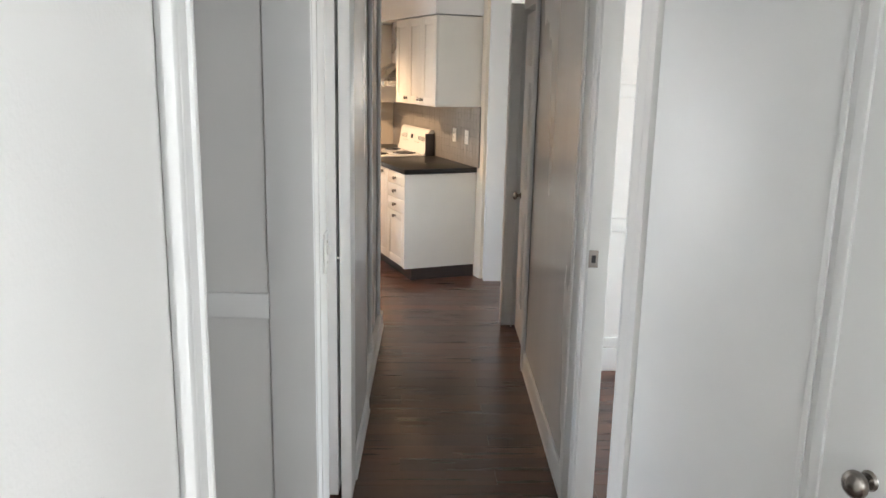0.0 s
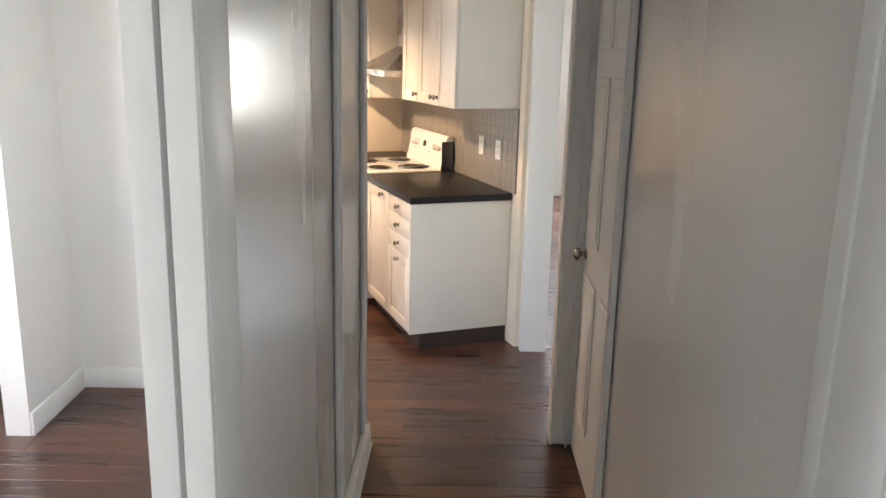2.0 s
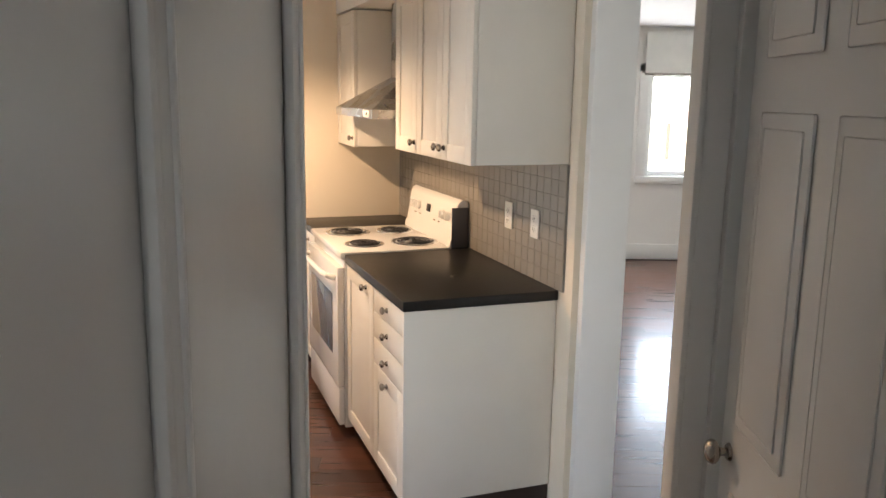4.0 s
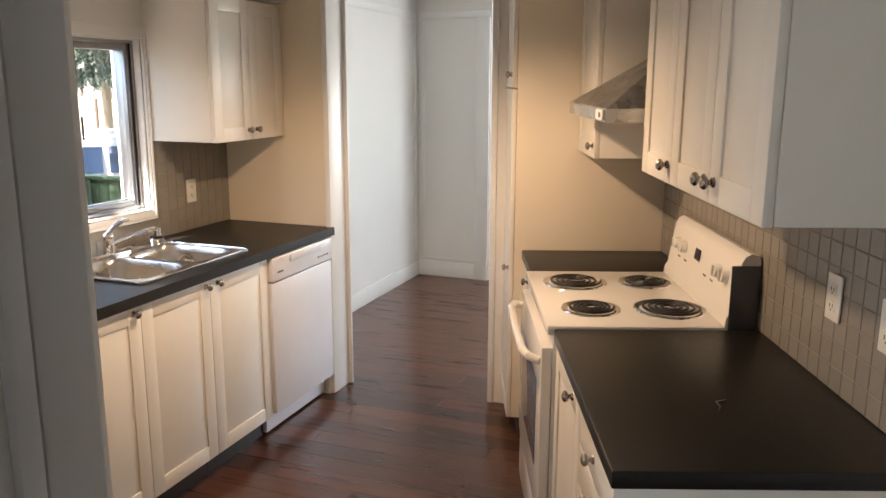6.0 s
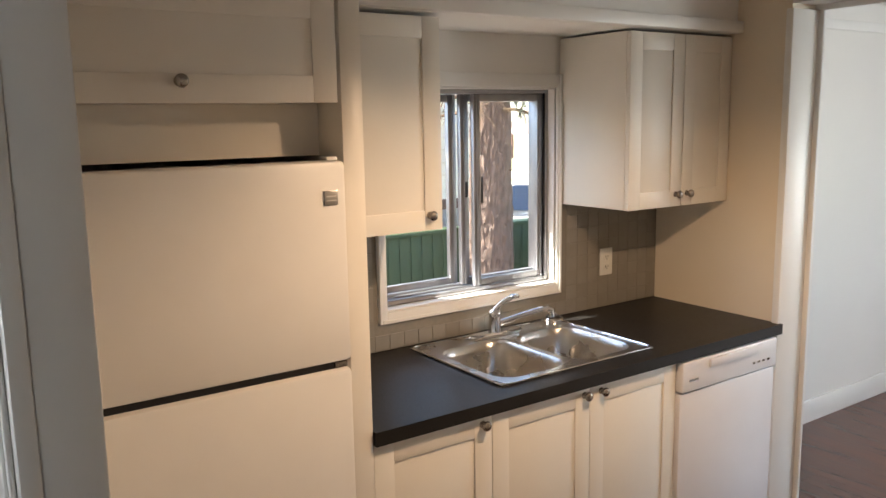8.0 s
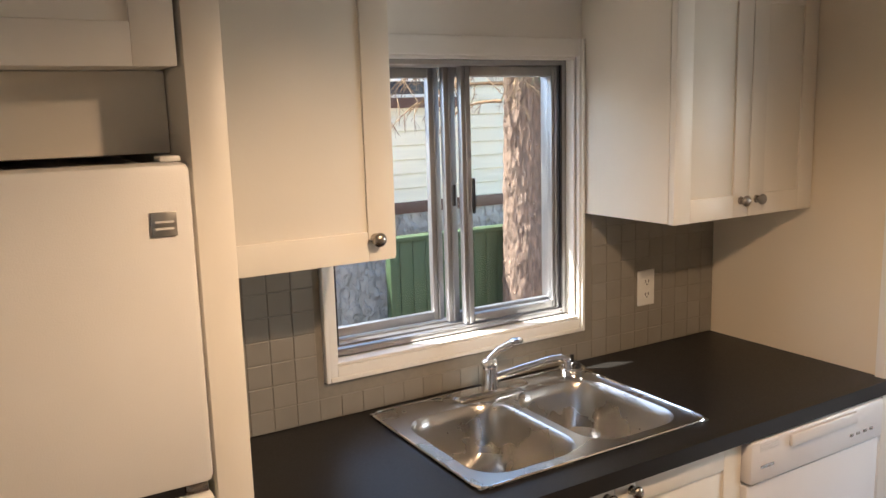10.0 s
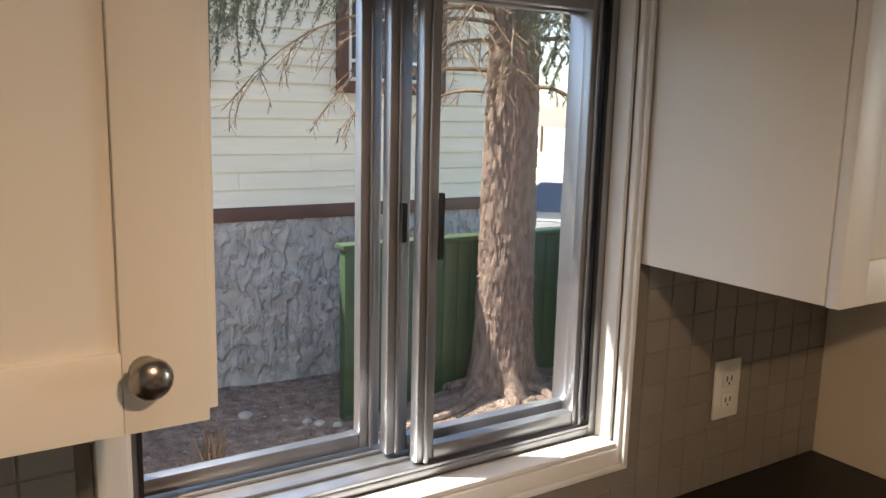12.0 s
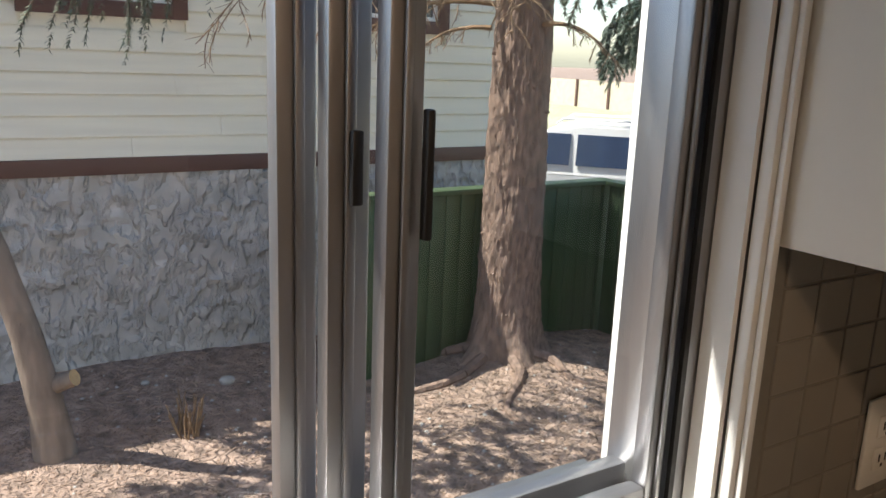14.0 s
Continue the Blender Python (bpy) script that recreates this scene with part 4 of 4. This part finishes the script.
def limb(wood, leaf, start, yaw, length, droop, rng, dead=False, twigs=16, ncount=26, nlen=0.035, r=0.022, half=0.0045):
    p = Vector(start)
    d = Vector((math.cos(yaw), math.sin(yaw), 0.08))
    steps = 9
    path = [p.copy()]
    for i in range(steps):
        d = (d + Vector((rng.uniform(-.12, .12), rng.uniform(-.12, .12), -droop * (0.3 + i / steps)))).normalized()
        p = p + d * length / steps
        path.append(p.copy())
    for i in range(steps):
        cyl(wood, path[i], path[i + 1], r * (1 - i / (steps + 0.5)), r * (1 - (i + 1) / (steps + 0.5)), 6, False)
    for k in range(twigs):
        f = 0.18 + 0.82 * (k + rng.random()) / twigs
        i = min(steps - 1, int(f * steps))
        base = path[i].lerp(path[i + 1], f * steps - i)
        axis = (path[i + 1] - path[i]).normalized()
        side = axis.cross(Vector((0, 0, 1))).normalized() * (1 if k % 2 else -1)
        tl = length * (0.30 - 0.16 * f) * rng.uniform(0.6, 1.3)
        cur = base
        td = (side * 0.7 + axis * 0.5 + Vector((0, 0, -0.25))).normalized()
        for _ in range(4):
            td = (td + Vector((rng.uniform(-.25, .25), rng.uniform(-.25, .25), -0.28 if not dead else -0.14 + rng.uniform(-.15, .15)))).normalized()
            nxt = cur + td * tl / 4
            cyl(wood, cur, nxt, 0.0045, 0.003, 4, False)
            if dead:
                for _ in range(2):
                    e = nxt + Vector((rng.uniform(-1, 1), rng.uniform(-1, 1), rng.uniform(-1.2, 0.5))) * tl * 0.16
                    cyl(wood, cur.lerp(nxt, rng.random()), e, 0.0025, 0.0015, 3, False)
            else:
                needles(leaf, cur, nxt, ncount, nlen, rng, half)
                e = nxt + (side * rng.uniform(-.6, .6) + axis * 0.4 + Vector((0, 0, -0.7))) * tl * 0.25
                needles(leaf, nxt, e, ncount // 2, nlen, rng, half)
            cur = nxt


def trunk_mesh(bm, base, height, r, flare, rng_seed, seg=40, rough=0.03):
    rings = []
    zs = [-0.12, 0, 0.04, 0.08, 0.12, 0.16] + [0.2 + 0.03 * i for i in range(123)] + [3.9 + 0.25 * i for i in range(int((height - 3.9) / 0.25))]
    for z in zs:
        ring = []
        fl = flare * math.exp(-max(z, 0) / 0.16)
        rr = r * (1 - 0.75 * max(z, 0) / (height + 2))
        for i in range(seg):
            a = i * math.tau / seg
            lobe = fl * (0.55 + 0.45 * math.cos(5 * a + rng_seed)) + rough * 0.7 * noise.noise((math.cos(a) * 3, math.sin(a) * 3, z * 4 + rng_seed)) + rough * 0.75 * noise.noise((math.cos(a) * 13, math.sin(a) * 13, z * 13 + rng_seed)) + rough * 0.6 * noise.noise((math.cos(a) * 30, math.sin(a) * 30, z * 22))
            ring.append((base[0] + (rr + lobe) * math.cos(a), base[1] + (rr + lobe) * math.sin(a), base[2] + z))
        rings.append(ring)
    loft(bm, rings)


def big_spruce():
    rng = random.Random(5)
    B = (-7.05, 11.56, -0.80)
    t = thing("spruce_tree", I4, "tall spruce with rough brown bark and drooping boughs", "tree")
    bm = bmesh.new()
    trunk_mesh(bm, B, 9.0, 0.26, 0.19, 1.0, 120, 0.019)
    for _ in range(90):
        a, z = rng.uniform(0, math.tau), rng.uniform(0.4, 5)
        r = 0.245 * (1 - 0.75 * z / 11)
        p = Vector((B[0] + r * math.cos(a), B[1] + r * math.sin(a), B[2] + z))
        cyl(bm, p, p + Vector((math.cos(a), math.sin(a), rng.uniform(-.4, .3))) * rng.uniform(0.012, 0.035), 0.016, 0.010, 6)
    ob_from("trunk", bm, BARK, t, smooth=True)
    bm = bmesh.new()
    for a, ln in ((-0.5, 1.0), (-1.3, 1.3), (-2.2, 0.9), (0.3, 0.7), (3.4, 0.7)):
        pts = []
        for i in range(8):
            s = 0.22 + ln * i / 7
            x, y = B[0] + s * math.cos(a + 0.12 * math.sin(i)), B[1] + s * math.sin(a + 0.12 * math.sin(i))
            pts.append((x, y, ground_height(x, y) + 0.03 - 0.006 * i))
        for i in range(7):
            cyl(bm, pts[i], pts[i + 1], 0.055 - 0.006 * i, 0.055 - 0.006 * (i + 1), 8)
    ob_from("root", bm, BARK, t, smooth=True)
    wood, leaf, deadwood = bmesh.new(), bmesh.new(), bmesh.new()
    for k in range(12):
        a = rng.uniform(0, math.tau)
        z = rng.uniform(2.5, 4.2)
        limb(deadwood, None, (B[0] + 0.24 * math.cos(a), B[1] + 0.24 * math.sin(a), B[2] + z), a, rng.uniform(0.6, 1.6), 0.16, rng, True, 12)
    for a, z, ln in ((-1.35, 3.1, 2.0), (-1.0, 3.3, 1.8), (-1.6, 3.2, 2.4), (-1.2, 2.95, 1.3), (-0.7, 3.1, 1.4)):
        limb(deadwood, None, (B[0] + 0.2 * math.cos(a), B[1] + 0.2 * math.sin(a), B[2] + z), a, ln, 0.15, rng, True, 20)
    for a, z, ln in ((-1.50, 3.80, 3.0), (-1.62, 3.9, 3.4), (-1.25, 3.95, 3.2), (-1.75, 3.75, 2.9), (-0.4, 3.3, 1.8), (0.3, 3.2, 2.0), (0.9, 3.0, 2.2), (0.6, 3.6, 2.4)):
        limb(wood, leaf, (B[0] + 0.2 * math.cos(a), B[1] + 0.2 * math.sin(a), B[2] + z), a, ln, 0.15, rng, False, 30, 44, 0.036)
    # upper crown is unseen, added so that sunlight reaches the ground dappled
    for k in range(30):
        a = k * 2.4 + rng.uniform(-.3, .3)
        z = rng.uniform(4.2, 8.8)
        limb(wood, leaf, (B[0] + 0.15 * math.cos(a), B[1] + 0.15 * math.sin(a), B[2] + z), a, (10.5 - z) * 0.45 * rng.uniform(0.7, 1.1), 0.10, rng, False, 16, 12, 0.10, 0.022, 0.014)
    ob_from("limbs", wood, BARK, t)
    ob_from("dead_twigs", deadwood, TWIG, t)
    ob_from("needles", leaf, NEEDLE_PALE, t)


big_spruce()


def far_spruce(B, h, seed, count):
    rng = random.Random(seed)
    t = thing("spruce_tree", I4, "dark green spruce with hanging boughs beyond the fence", "tree")
    bm = bmesh.new()
    trunk_mesh(bm, B, h, 0.2, 0.08, seed, 14)
    ob_from("trunk", bm, BARK, t, smooth=True)
    wood, leaf = bmesh.new(), bmesh.new()
    for k in range(count):
        a = k * 2.4 + rng.uniform(-.3, .3)
        z = 2.9 + (h - 3.1) * k / count
        limb(wood, leaf, (B[0], B[1], B[2] + z), a, max(0.5, (h - z + 1) * 0.36) * rng.uniform(0.7, 1.15), 0.13, rng, False, 20, 20, 0.09, 0.022, 0.013)
    ob_from("limbs", wood, BARK, t)
    ob_from("needles", leaf, NEEDLE, t)


far_spruce((-9.3, 16.8, -1.1), 8.5, 3, 80)
far_spruce((-16.0, 27.5, -1.3), 10.0, 8, 50)
far_spruce((-23.0, 30.0, -1.3), 9.0, 9, 40)


def sapling():
    t = thing("small_tree", I4, "slim leaning grey-brown tree trunk with cut stub", "tree")
    B = Vector((-7.1, 8.20, ground_height(-7.1, 8.2) - 0.05))
    bm = bmesh.new()
    pts = [B, B + Vector((-0.02, -0.03, 0.35)), B + Vector((-0.06, -0.10, 0.8)), B + Vector((-0.14, -0.22, 1.3)), B + Vector((-0.2, -0.42, 2.0)), B + Vector((-0.25, -0.6, 3.0))]
    rs = [0.13, 0.105, 0.088, 0.078, 0.06, 0.04]
    for i in range(5):
        cyl(bm, pts[i], pts[i + 1], rs[i], rs[i + 1], 16)
        ball(bm, pts[i + 1], rs[i + 1], u=14, v=8)
    s = B + Vector((0, 0.02, 0.5))
    cyl(bm, s, s + Vector((0.06, 0.10, 0.05)), 0.055, 0.05, 14)
    ob_from("trunk", bm, SMALLBARK, t, smooth=True)
    bm = bmesh.new()
    e = s + Vector((0.06, 0.10, 0.05))
    cyl(bm, e, e + Vector((0.004, 0.006, 0.003)), 0.047, 0.052, 14)
    ob_from("cut_stub", bm, CUTWOOD, t)
    # unseen crown, added to break the sun into dapples on the soil
    rng = random.Random(21)
    wood, leaf = bmesh.new(), bmesh.new()
    cyl(wood, pts[-1], pts[-1] + Vector((0, -0.1, 1.6)), 0.04, 0.012, 8)
    for k in range(14):
        p = pts[-1] + Vector((0, -0.1 * k / 14, 0.1 + 1.5 * k / 14))
        limb(wood, leaf, p, k * 2.4, rng.uniform(1.0, 1.7), 0.04, rng, False, 14, 7, 0.085, 0.018, 0.024)
    ob_from("limbs", wood, SMALLBARK, t)
    ob_from("dapple_leaves", leaf, NEEDLE, t)


sapling()


def fence():
    f = thing("fence", I4, "dark green painted board fence with capped posts", "fence")
    top, bot = 0.50, -0.98
    x, ya, yb = -7.33, 10.14, 12.75
    solid("post", [(x - 0.05, x + 0.05, ya, ya + 0.10, bot, top)], FENCE, f, 0.004)
    solid("post", [(x - 0.03, x + 0.07, yb - 0.02, yb + 0.08, bot, top)], FENCE, f, 0.004)
    solid("cap_rail", [(x - 0.08, x + 0.08, ya - 0.03, yb + 0.10, top + 0.001, top + 0.04)], FENCE, f, 0.004)
    solid("cap_rail", [(x + 0.081, x + 3.2, yb - 0.02, yb + 0.12, top + 0.001, top + 0.04)], FENCE, f, 0.004)
    solid("rail", [(x - 0.04, x + 0.02, ya + 0.1, yb - 0.02, z, z + 0.09) for z in (-0.72, 0.38)], FENCE, f, 0.003)
    y = ya + 0.11
    while y < yb - 0.05:
        solid("board", [(x + 0.021, x + 0.039, y, min(y + 0.135, yb - 0.03), bot + 0.06, top - 0.002)], FENCE, f, 0.002)
        y += 0.14
    xx = x + 0.09
    while xx < x + 3.1:
        solid("board", [(xx, xx + 0.135, yb + 0.02, yb + 0.038, bot + 0.02, top - 0.002)], FENCE, f, 0.002)
        xx += 0.14


fence()


def neighbour_house():
    h = thing("house", I4, "cream sided house with brown trim and rough grey foundation", "house")
    X, y0, y1 = -8.45, -2.0, 12.75
    holes = ((10.66, 11.70), (8.35, 9.38))
    z0, z1 = 1.80, 2.9
    bm = bmesh.new()
    n, m = 260, 66
    vs = [[bm.verts.new((X + 0.075 * max(0, (noise.noise((0.0, (6 + 6.75 * i / n) * 6, z * 8)) + 0.5 * noise.noise((9, (6 + 6.75 * i / n) * 15, z * 17)) - 0.05) * (0.3 + 0.7 * (z + 1.1) / 1.7)) ** 0.5 * 0.6 + 0.012 * noise.noise((4, (6 + 6.75 * i / n) * 14, z * 16)), 6 + 6.75 * i / n, z)) for z in [-1.1 + 1.7 * j / m for j in range(m + 1)]] for i in range(n + 1)]
    for i in range(n):
        for j in range(m):
            bm.faces.new((vs[i][j], vs[i + 1][j], vs[i + 1][j + 1], vs[i][j + 1]))
    ob_from("foundation", bm, STUCCO, h, smooth=True)
    solid("foundation_core", [(X - 6, X - 0.03, y0, y1, -1.2, 0.6)], STUCCO, h)
    solid("band", [(X - 0.01, X + 0.035, y0, y1 + 0.03, 0.60, 0.725)], BROWN, h, 0.004)
    solid("wall", [(X - 6, X - 0.02, y0, y1, 0.61, 2.65)], SIDING, h)
    # lapped boards, cut at the windows
    pitch = 0.155
    k = 0
    while 0.727 + k * pitch < 2.65:
        z = 0.727 + k * pitch
        spans = [(y0, 9.0 + 1.7 * ((k * 7) % 5) / 5), (9.0 + 1.7 * ((k * 7) % 5) / 5, y1)]
        if z + pitch > z0:
            spans = [(y0, 8.30), (9.43, 10.61), (11.75, y1)]
        for a, b in spans:
            bm = bmesh.new()
            p = [(X - 0.018, z), (X + 0.020, z - 0.001), (X + 0.020, z + 0.012), (X + 0.003, z + pitch - 0.02), (X - 0.004, z + pitch - 0.003), (X - 0.018, z + pitch - 0.003)]
            loft(bm, [[(px, yy, pz) for px, pz in p] for yy in (a + 0.001, b - 0.001)])
            bm.faces.new(list(bm.verts)[:6][::-1])
            ob_from("board", bm, SIDING, h)
        k += 1
    for a, b in holes:
        w = new("window")
        w.parent = h
        solid("frame", [(X + 0.0, X + 0.06, a - 0.06, a + 0.05, z0 - 0.06, z1), (X + 0.0, X + 0.06, b - 0.05, b + 0.06, z0 - 0.06, z1), (X + 0.0, X + 0.06, a + 0.05, b - 0.05, z0 - 0.06, z0 + 0.05)], BROWN, w, 0.004)
        solid("sash", [(X + 0.001, X + 0.03, a + 0.05, a + 0.09, z0 + 0.05, z1), (X + 0.001, X + 0.03, b - 0.09, b - 0.05, z0 + 0.05, z1), (X + 0.001, X + 0.03, a + 0.09, b - 0.09, z0 + 0.05, z0 + 0.085), (X + 0.001, X + 0.03, a + 0.09, b - 0.09, z0 + 0.22, z0 + 0.25)], TRIM, w, 0.002)
        solid("pane", [(X - 0.0, X + 0.006, a + 0.05, b - 0.05, z0 + 0.05, z1)], DARKGLASS, w)
    solid("eave", [(X - 6, X + 0.10, y0 - 0.1, y1 + 0.1, 2.66, 2.72)], BROWN, h)
    bm = bmesh.new()
    loft(bm, [[(X + 0.12, yy, 2.721), (X - 3, yy, 3.6), (X - 6.3, yy, 2.721)] for yy in (y0 - 0.1, y1 + 0.1)])
    bm.faces.new(list(bm.verts)[:3][::-1])
    ob_from("roof", bm, TOE, h)


neighbour_house()


def parked_car():
    c = thing("car", pose(-11.85, 16.4, -1.27, 0, 0, 222) @ Matrix.Diagonal((1, 1, 1.12, 1)), "white sport utility car with dark windows and roof rails", "car")
    L, W = 4.6, 0.88
    body = [(-2.3, 0.35), (2.25, 0.35), (2.3, 0.62), (2.2, 0.92), (1.05, 1.02), (-2.25, 1.04), (-2.3, 0.6)]
    cabin = [(1.0, 1.0), (0.35, 1.62), (-0.2, 1.72), (-2.05, 1.72), (-2.25, 1.1), (-2.25, 1.0)]

    def prism(name, prof, w0, w1, material, bev):
        bm = bmesh.new()
        loft(bm, [[(px, -w0 if pz < 1.3 else -w1, pz) for px, pz in prof], [(px, w0 if pz < 1.3 else w1, pz) for px, pz in prof]])
        bm.faces.new(list(bm.verts)[:len(prof)][::-1])
        bmesh.ops.bevel(bm, geom=list(bm.edges), offset=bev, segments=2, affect="EDGES")
        return ob_from(name, bm, material, c, smooth=True)
    prism("body", body, W, W, CARPAINT, 0.05)
    prism("cabin", cabin, W - 0.03, W - 0.16, CARPAINT, 0.04)
    for s in (-1, 1):
        for a0, a1, b0, b1 in ((0.78, -0.05, 0.30, -0.05), (-0.15, -1.02, -0.15, -1.02), (-1.13, -2.05, -1.13, -1.85)):
            bm = bmesh.new()
            y0, y1 = s * (W - 0.022), s * (W - 0.128)
            ring = [(a0, y0, 1.17), (a1, y0, 1.17), (b1, y1, 1.58), (b0, y1, 1.58)]
            loft(bm, [ring, [(px, py - s * 0.02, pz) for px, py, pz in ring]])
            bm.faces.new(list(bm.verts)[:4])
            ob_from("side_window", bm, CARGLASS, c)
        bm = bmesh.new()
        tube(bm, [(0.2, s * 0.62, 1.70), (0.1, s * 0.62, 1.77), (-1.7, s * 0.62, 1.77), (-1.8, s * 0.62, 1.70)], 0.016, 8)
        ob_from("roof_rail", bm, CARPAINT, c, smooth=True)
        for x in (-0.95, 0.1):
            solid("door_handle", [(x - 0.25, x - 0.08, s * (W + 0.002) - 0.01, s * (W + 0.002) + 0.01, 0.93, 0.96)], BLACK, c, 0.003)
        for x in (-1.45, 1.45):
            bm = bmesh.new()
            cyl(bm, (x, s * (W - 0.2), 0.34), (x, s * (W + 0.01), 0.34), 0.34, seg=28)
            ob_from("tyre", bm, TYRE, c, smooth=True)
            bm = bmesh.new()
            cyl(bm, (x, s * (W + 0.011), 0.34), (x, s * (W + 0.02), 0.34), 0.2, seg=20)
            ob_from("rim", bm, NICKEL, c, smooth=True)


parked_car()


def far_fence():
    f = thing("far_fence", I4, "long pale brown board fence beyond the lawn", "fence")
    solid("wall", [(-70, 20, 44.0, 44.1, -1.25, 0.5)], CONCRETE, f)
    solid("post", [(x, x + 0.16, 43.9, 43.99, -1.25, 0.56) for x in range(-70, 20, 3)], BROWN, f)


far_fence()

# stones, cones and needle litter on the soil
rng = random.Random(11)
bm = bmesh.new()
for x, y, r in ((-7.7, 9.45, 0.05), (-7.38, 9.85, 0.035), (-7.30, 9.93, 0.04), (-7.22, 10.05, 0.034), (-7.9, 8.9, 0.026)):
    s = bmesh.new()
    bmesh.ops.create_icosphere(s, subdivisions=3, radius=r, matrix=Matrix.Diagonal((1, 1.2, 0.7, 1)))
    for v in s.verts:
        v.co *= 1 + 0.15 * noise.noise(v.co * 14 + Vector((x, y, 0)))
    o = ob_from("stone", s, PEBBLE, smooth=True)
    o.location = (x, y, ground_height(x, y) + r * 0.35)
    tagged(o, "pale rounded stone lying on dry soil", "stone", "garden stones")
for _ in range(20000):
    x, y = rng.uniform(-8.35, -3.2), rng.uniform(6.5, 13)
    z = ground_height(x, y)
    r = rng.uniform(0.003, 0.011)
    a = rng.uniform(0, math.tau)
    d = Vector((math.cos(a), math.sin(a), rng.uniform(-.1, .4))) * r * rng.uniform(1, 3.2)
    cyl(bm, Vector((x, y, z + r * 0.3)) - d, Vector((x, y, z + r * 0.4)) + d, r * 0.45, r * 0.3, 5)
tagged(ob_from("ground_litter", bm, LITTER), "scattered cones, twigs and needles on soil", "litter", kind="stuff")
bm = bmesh.new()
for _ in range(700):
    x, y = rng.uniform(-8.35, -3.2), rng.uniform(6.5, 13)
    r = rng.uniform(0.006, 0.02)
    z = ground_height(x, y)
    cyl(bm, (x, y, z - 0.004), (x, y, z + r * 0.45), r, r * 0.55, 7)
tagged(ob_from("gravel", bm, PEBBLE), "small pale pebbles scattered over the soil", "gravel", kind="stuff")
bm = bmesh.new()
for k in range(26):
    p = Vector((-7.0 + rng.uniform(-.07, .07), 8.95 + rng.uniform(-.07, .07), 0))
    p.z = ground_height(p.x, p.y) - 0.02
    cyl(bm, p, p + Vector((rng.uniform(-.08, .08), rng.uniform(-.08, .08), rng.uniform(.12, .30))), 0.007, 0.004, 5)
tagged(ob_from("cut_shrub", bm, TWIG), "small shrub cut down to dry stubs", "shrub")


# ---- tiles and planks ----
def tile_sheet(parent, name, origin, along, out, spans, tw, th, z0, z1, skip):
    """Tiles as parts of a wall: one shared mesh for whole tiles."""
    bm = bmesh.new()
    box(bm, 0.0, 0.006, 0.001, tw - 0.002, 0.001, th - 0.002, 0.0015)
    me = bpy.data.meshes.new(name)
    bm.to_mesh(me)
    bm.free()
    me.materials.append(TILE)
    z = z0
    while z + th <= z1 + 0.001:
        y = spans[0]
        while y + tw <= spans[1] + 0.001:
            if not skip(y, y + tw, z, z + th):
                o = new(name, me)
                o.parent = parent
                o.matrix_basis = origin @ pose(0, y, z)
            y += tw
        z += th


solid("backing", [(-2.5695, -2.5618, 7.168, 7.548, 0.911, 1.384), (-2.5695, -2.5618, 7.548, 8.406, 0.911, 1.008), (-2.5695, -2.5618, 8.406, 8.989, 0.911, 1.384)], GROUT, wall_west)
tile_sheet(wall_west, "tile", pose(-2.5655, 0, 0), 1, 1, (7.168, 8.989), 0.0607, 0.059, 0.912, 1.384, lambda a, b, c, d: b > 7.552 and a < 8.402 and d > 1.012)
solid("backing", [(0.6232, 0.6315, 0.0, 2.128, 0.911, 1.398)], GROUT, wall_run)
tile_sheet(wall_run, "tile", pose(0.627, 0, 0) @ pose(0, 0, 0, 0, 0, 180) @ pose(0, -2.128, 0), 1, 1, (0.0, 2.128), 0.0608, 0.0606, 0.912, 1.398, lambda a, b, c, d: False)


def floor_planks():
    fl = structure(solid("floor", [(-2.60, 4.12, -1.27, 12.32, -0.08, -0.006)], SUBFLOOR), "dark glossy walnut plank floor", "floor")
    rng = random.Random(4)
    W, L = 0.118, 1.21
    meshes = {}

    def plank_mesh(length):
        key_ = round(length, 3)
        if key_ not in meshes:
            bm = bmesh.new()
            box(bm, 0.0008, key_ - 0.0008, 0.0006, W - 0.0006, -0.0055, 0.0, 0.0)
            bmesh.ops.bevel(bm, geom=[e for e in bm.edges if all(v.co.z > -0.001 for v in e.verts)], offset=0.0007, segments=1, affect="EDGES")
            me = bpy.data.meshes.new("plank")
            bm.to_mesh(me)
            bm.free()
            me.materials.append(FLOORWOOD)
            meshes[key_] = me
        return meshes[key_]
    rest = bmesh.new()
    y = -1.26
    near = 0
    row = 0
    while y + W < 12.31:
        x = -2.57 - (row % 3) * 0.40
        while x < 4.1:
            a, b = max(x, -2.58), min(x + L, 4.1)
            if b - a > 0.02:
                if 1.9 < y < 9.6 and a < 0.9 and near < 300:
                    o = new("plank", plank_mesh(b - a))
                    o.parent = fl
                    o.location = (a, y, 0)
                    near += 1
                else:
                    box(rest, a + 0.0008, b - 0.0008, y + 0.0006, y + W - 0.0006, -0.0055, 0.0)
            x += L
        y += W
        row += 1
    tagged(ob_from("planks", rest, FLOORWOOD, fl), kind="stuff")


floor_planks()
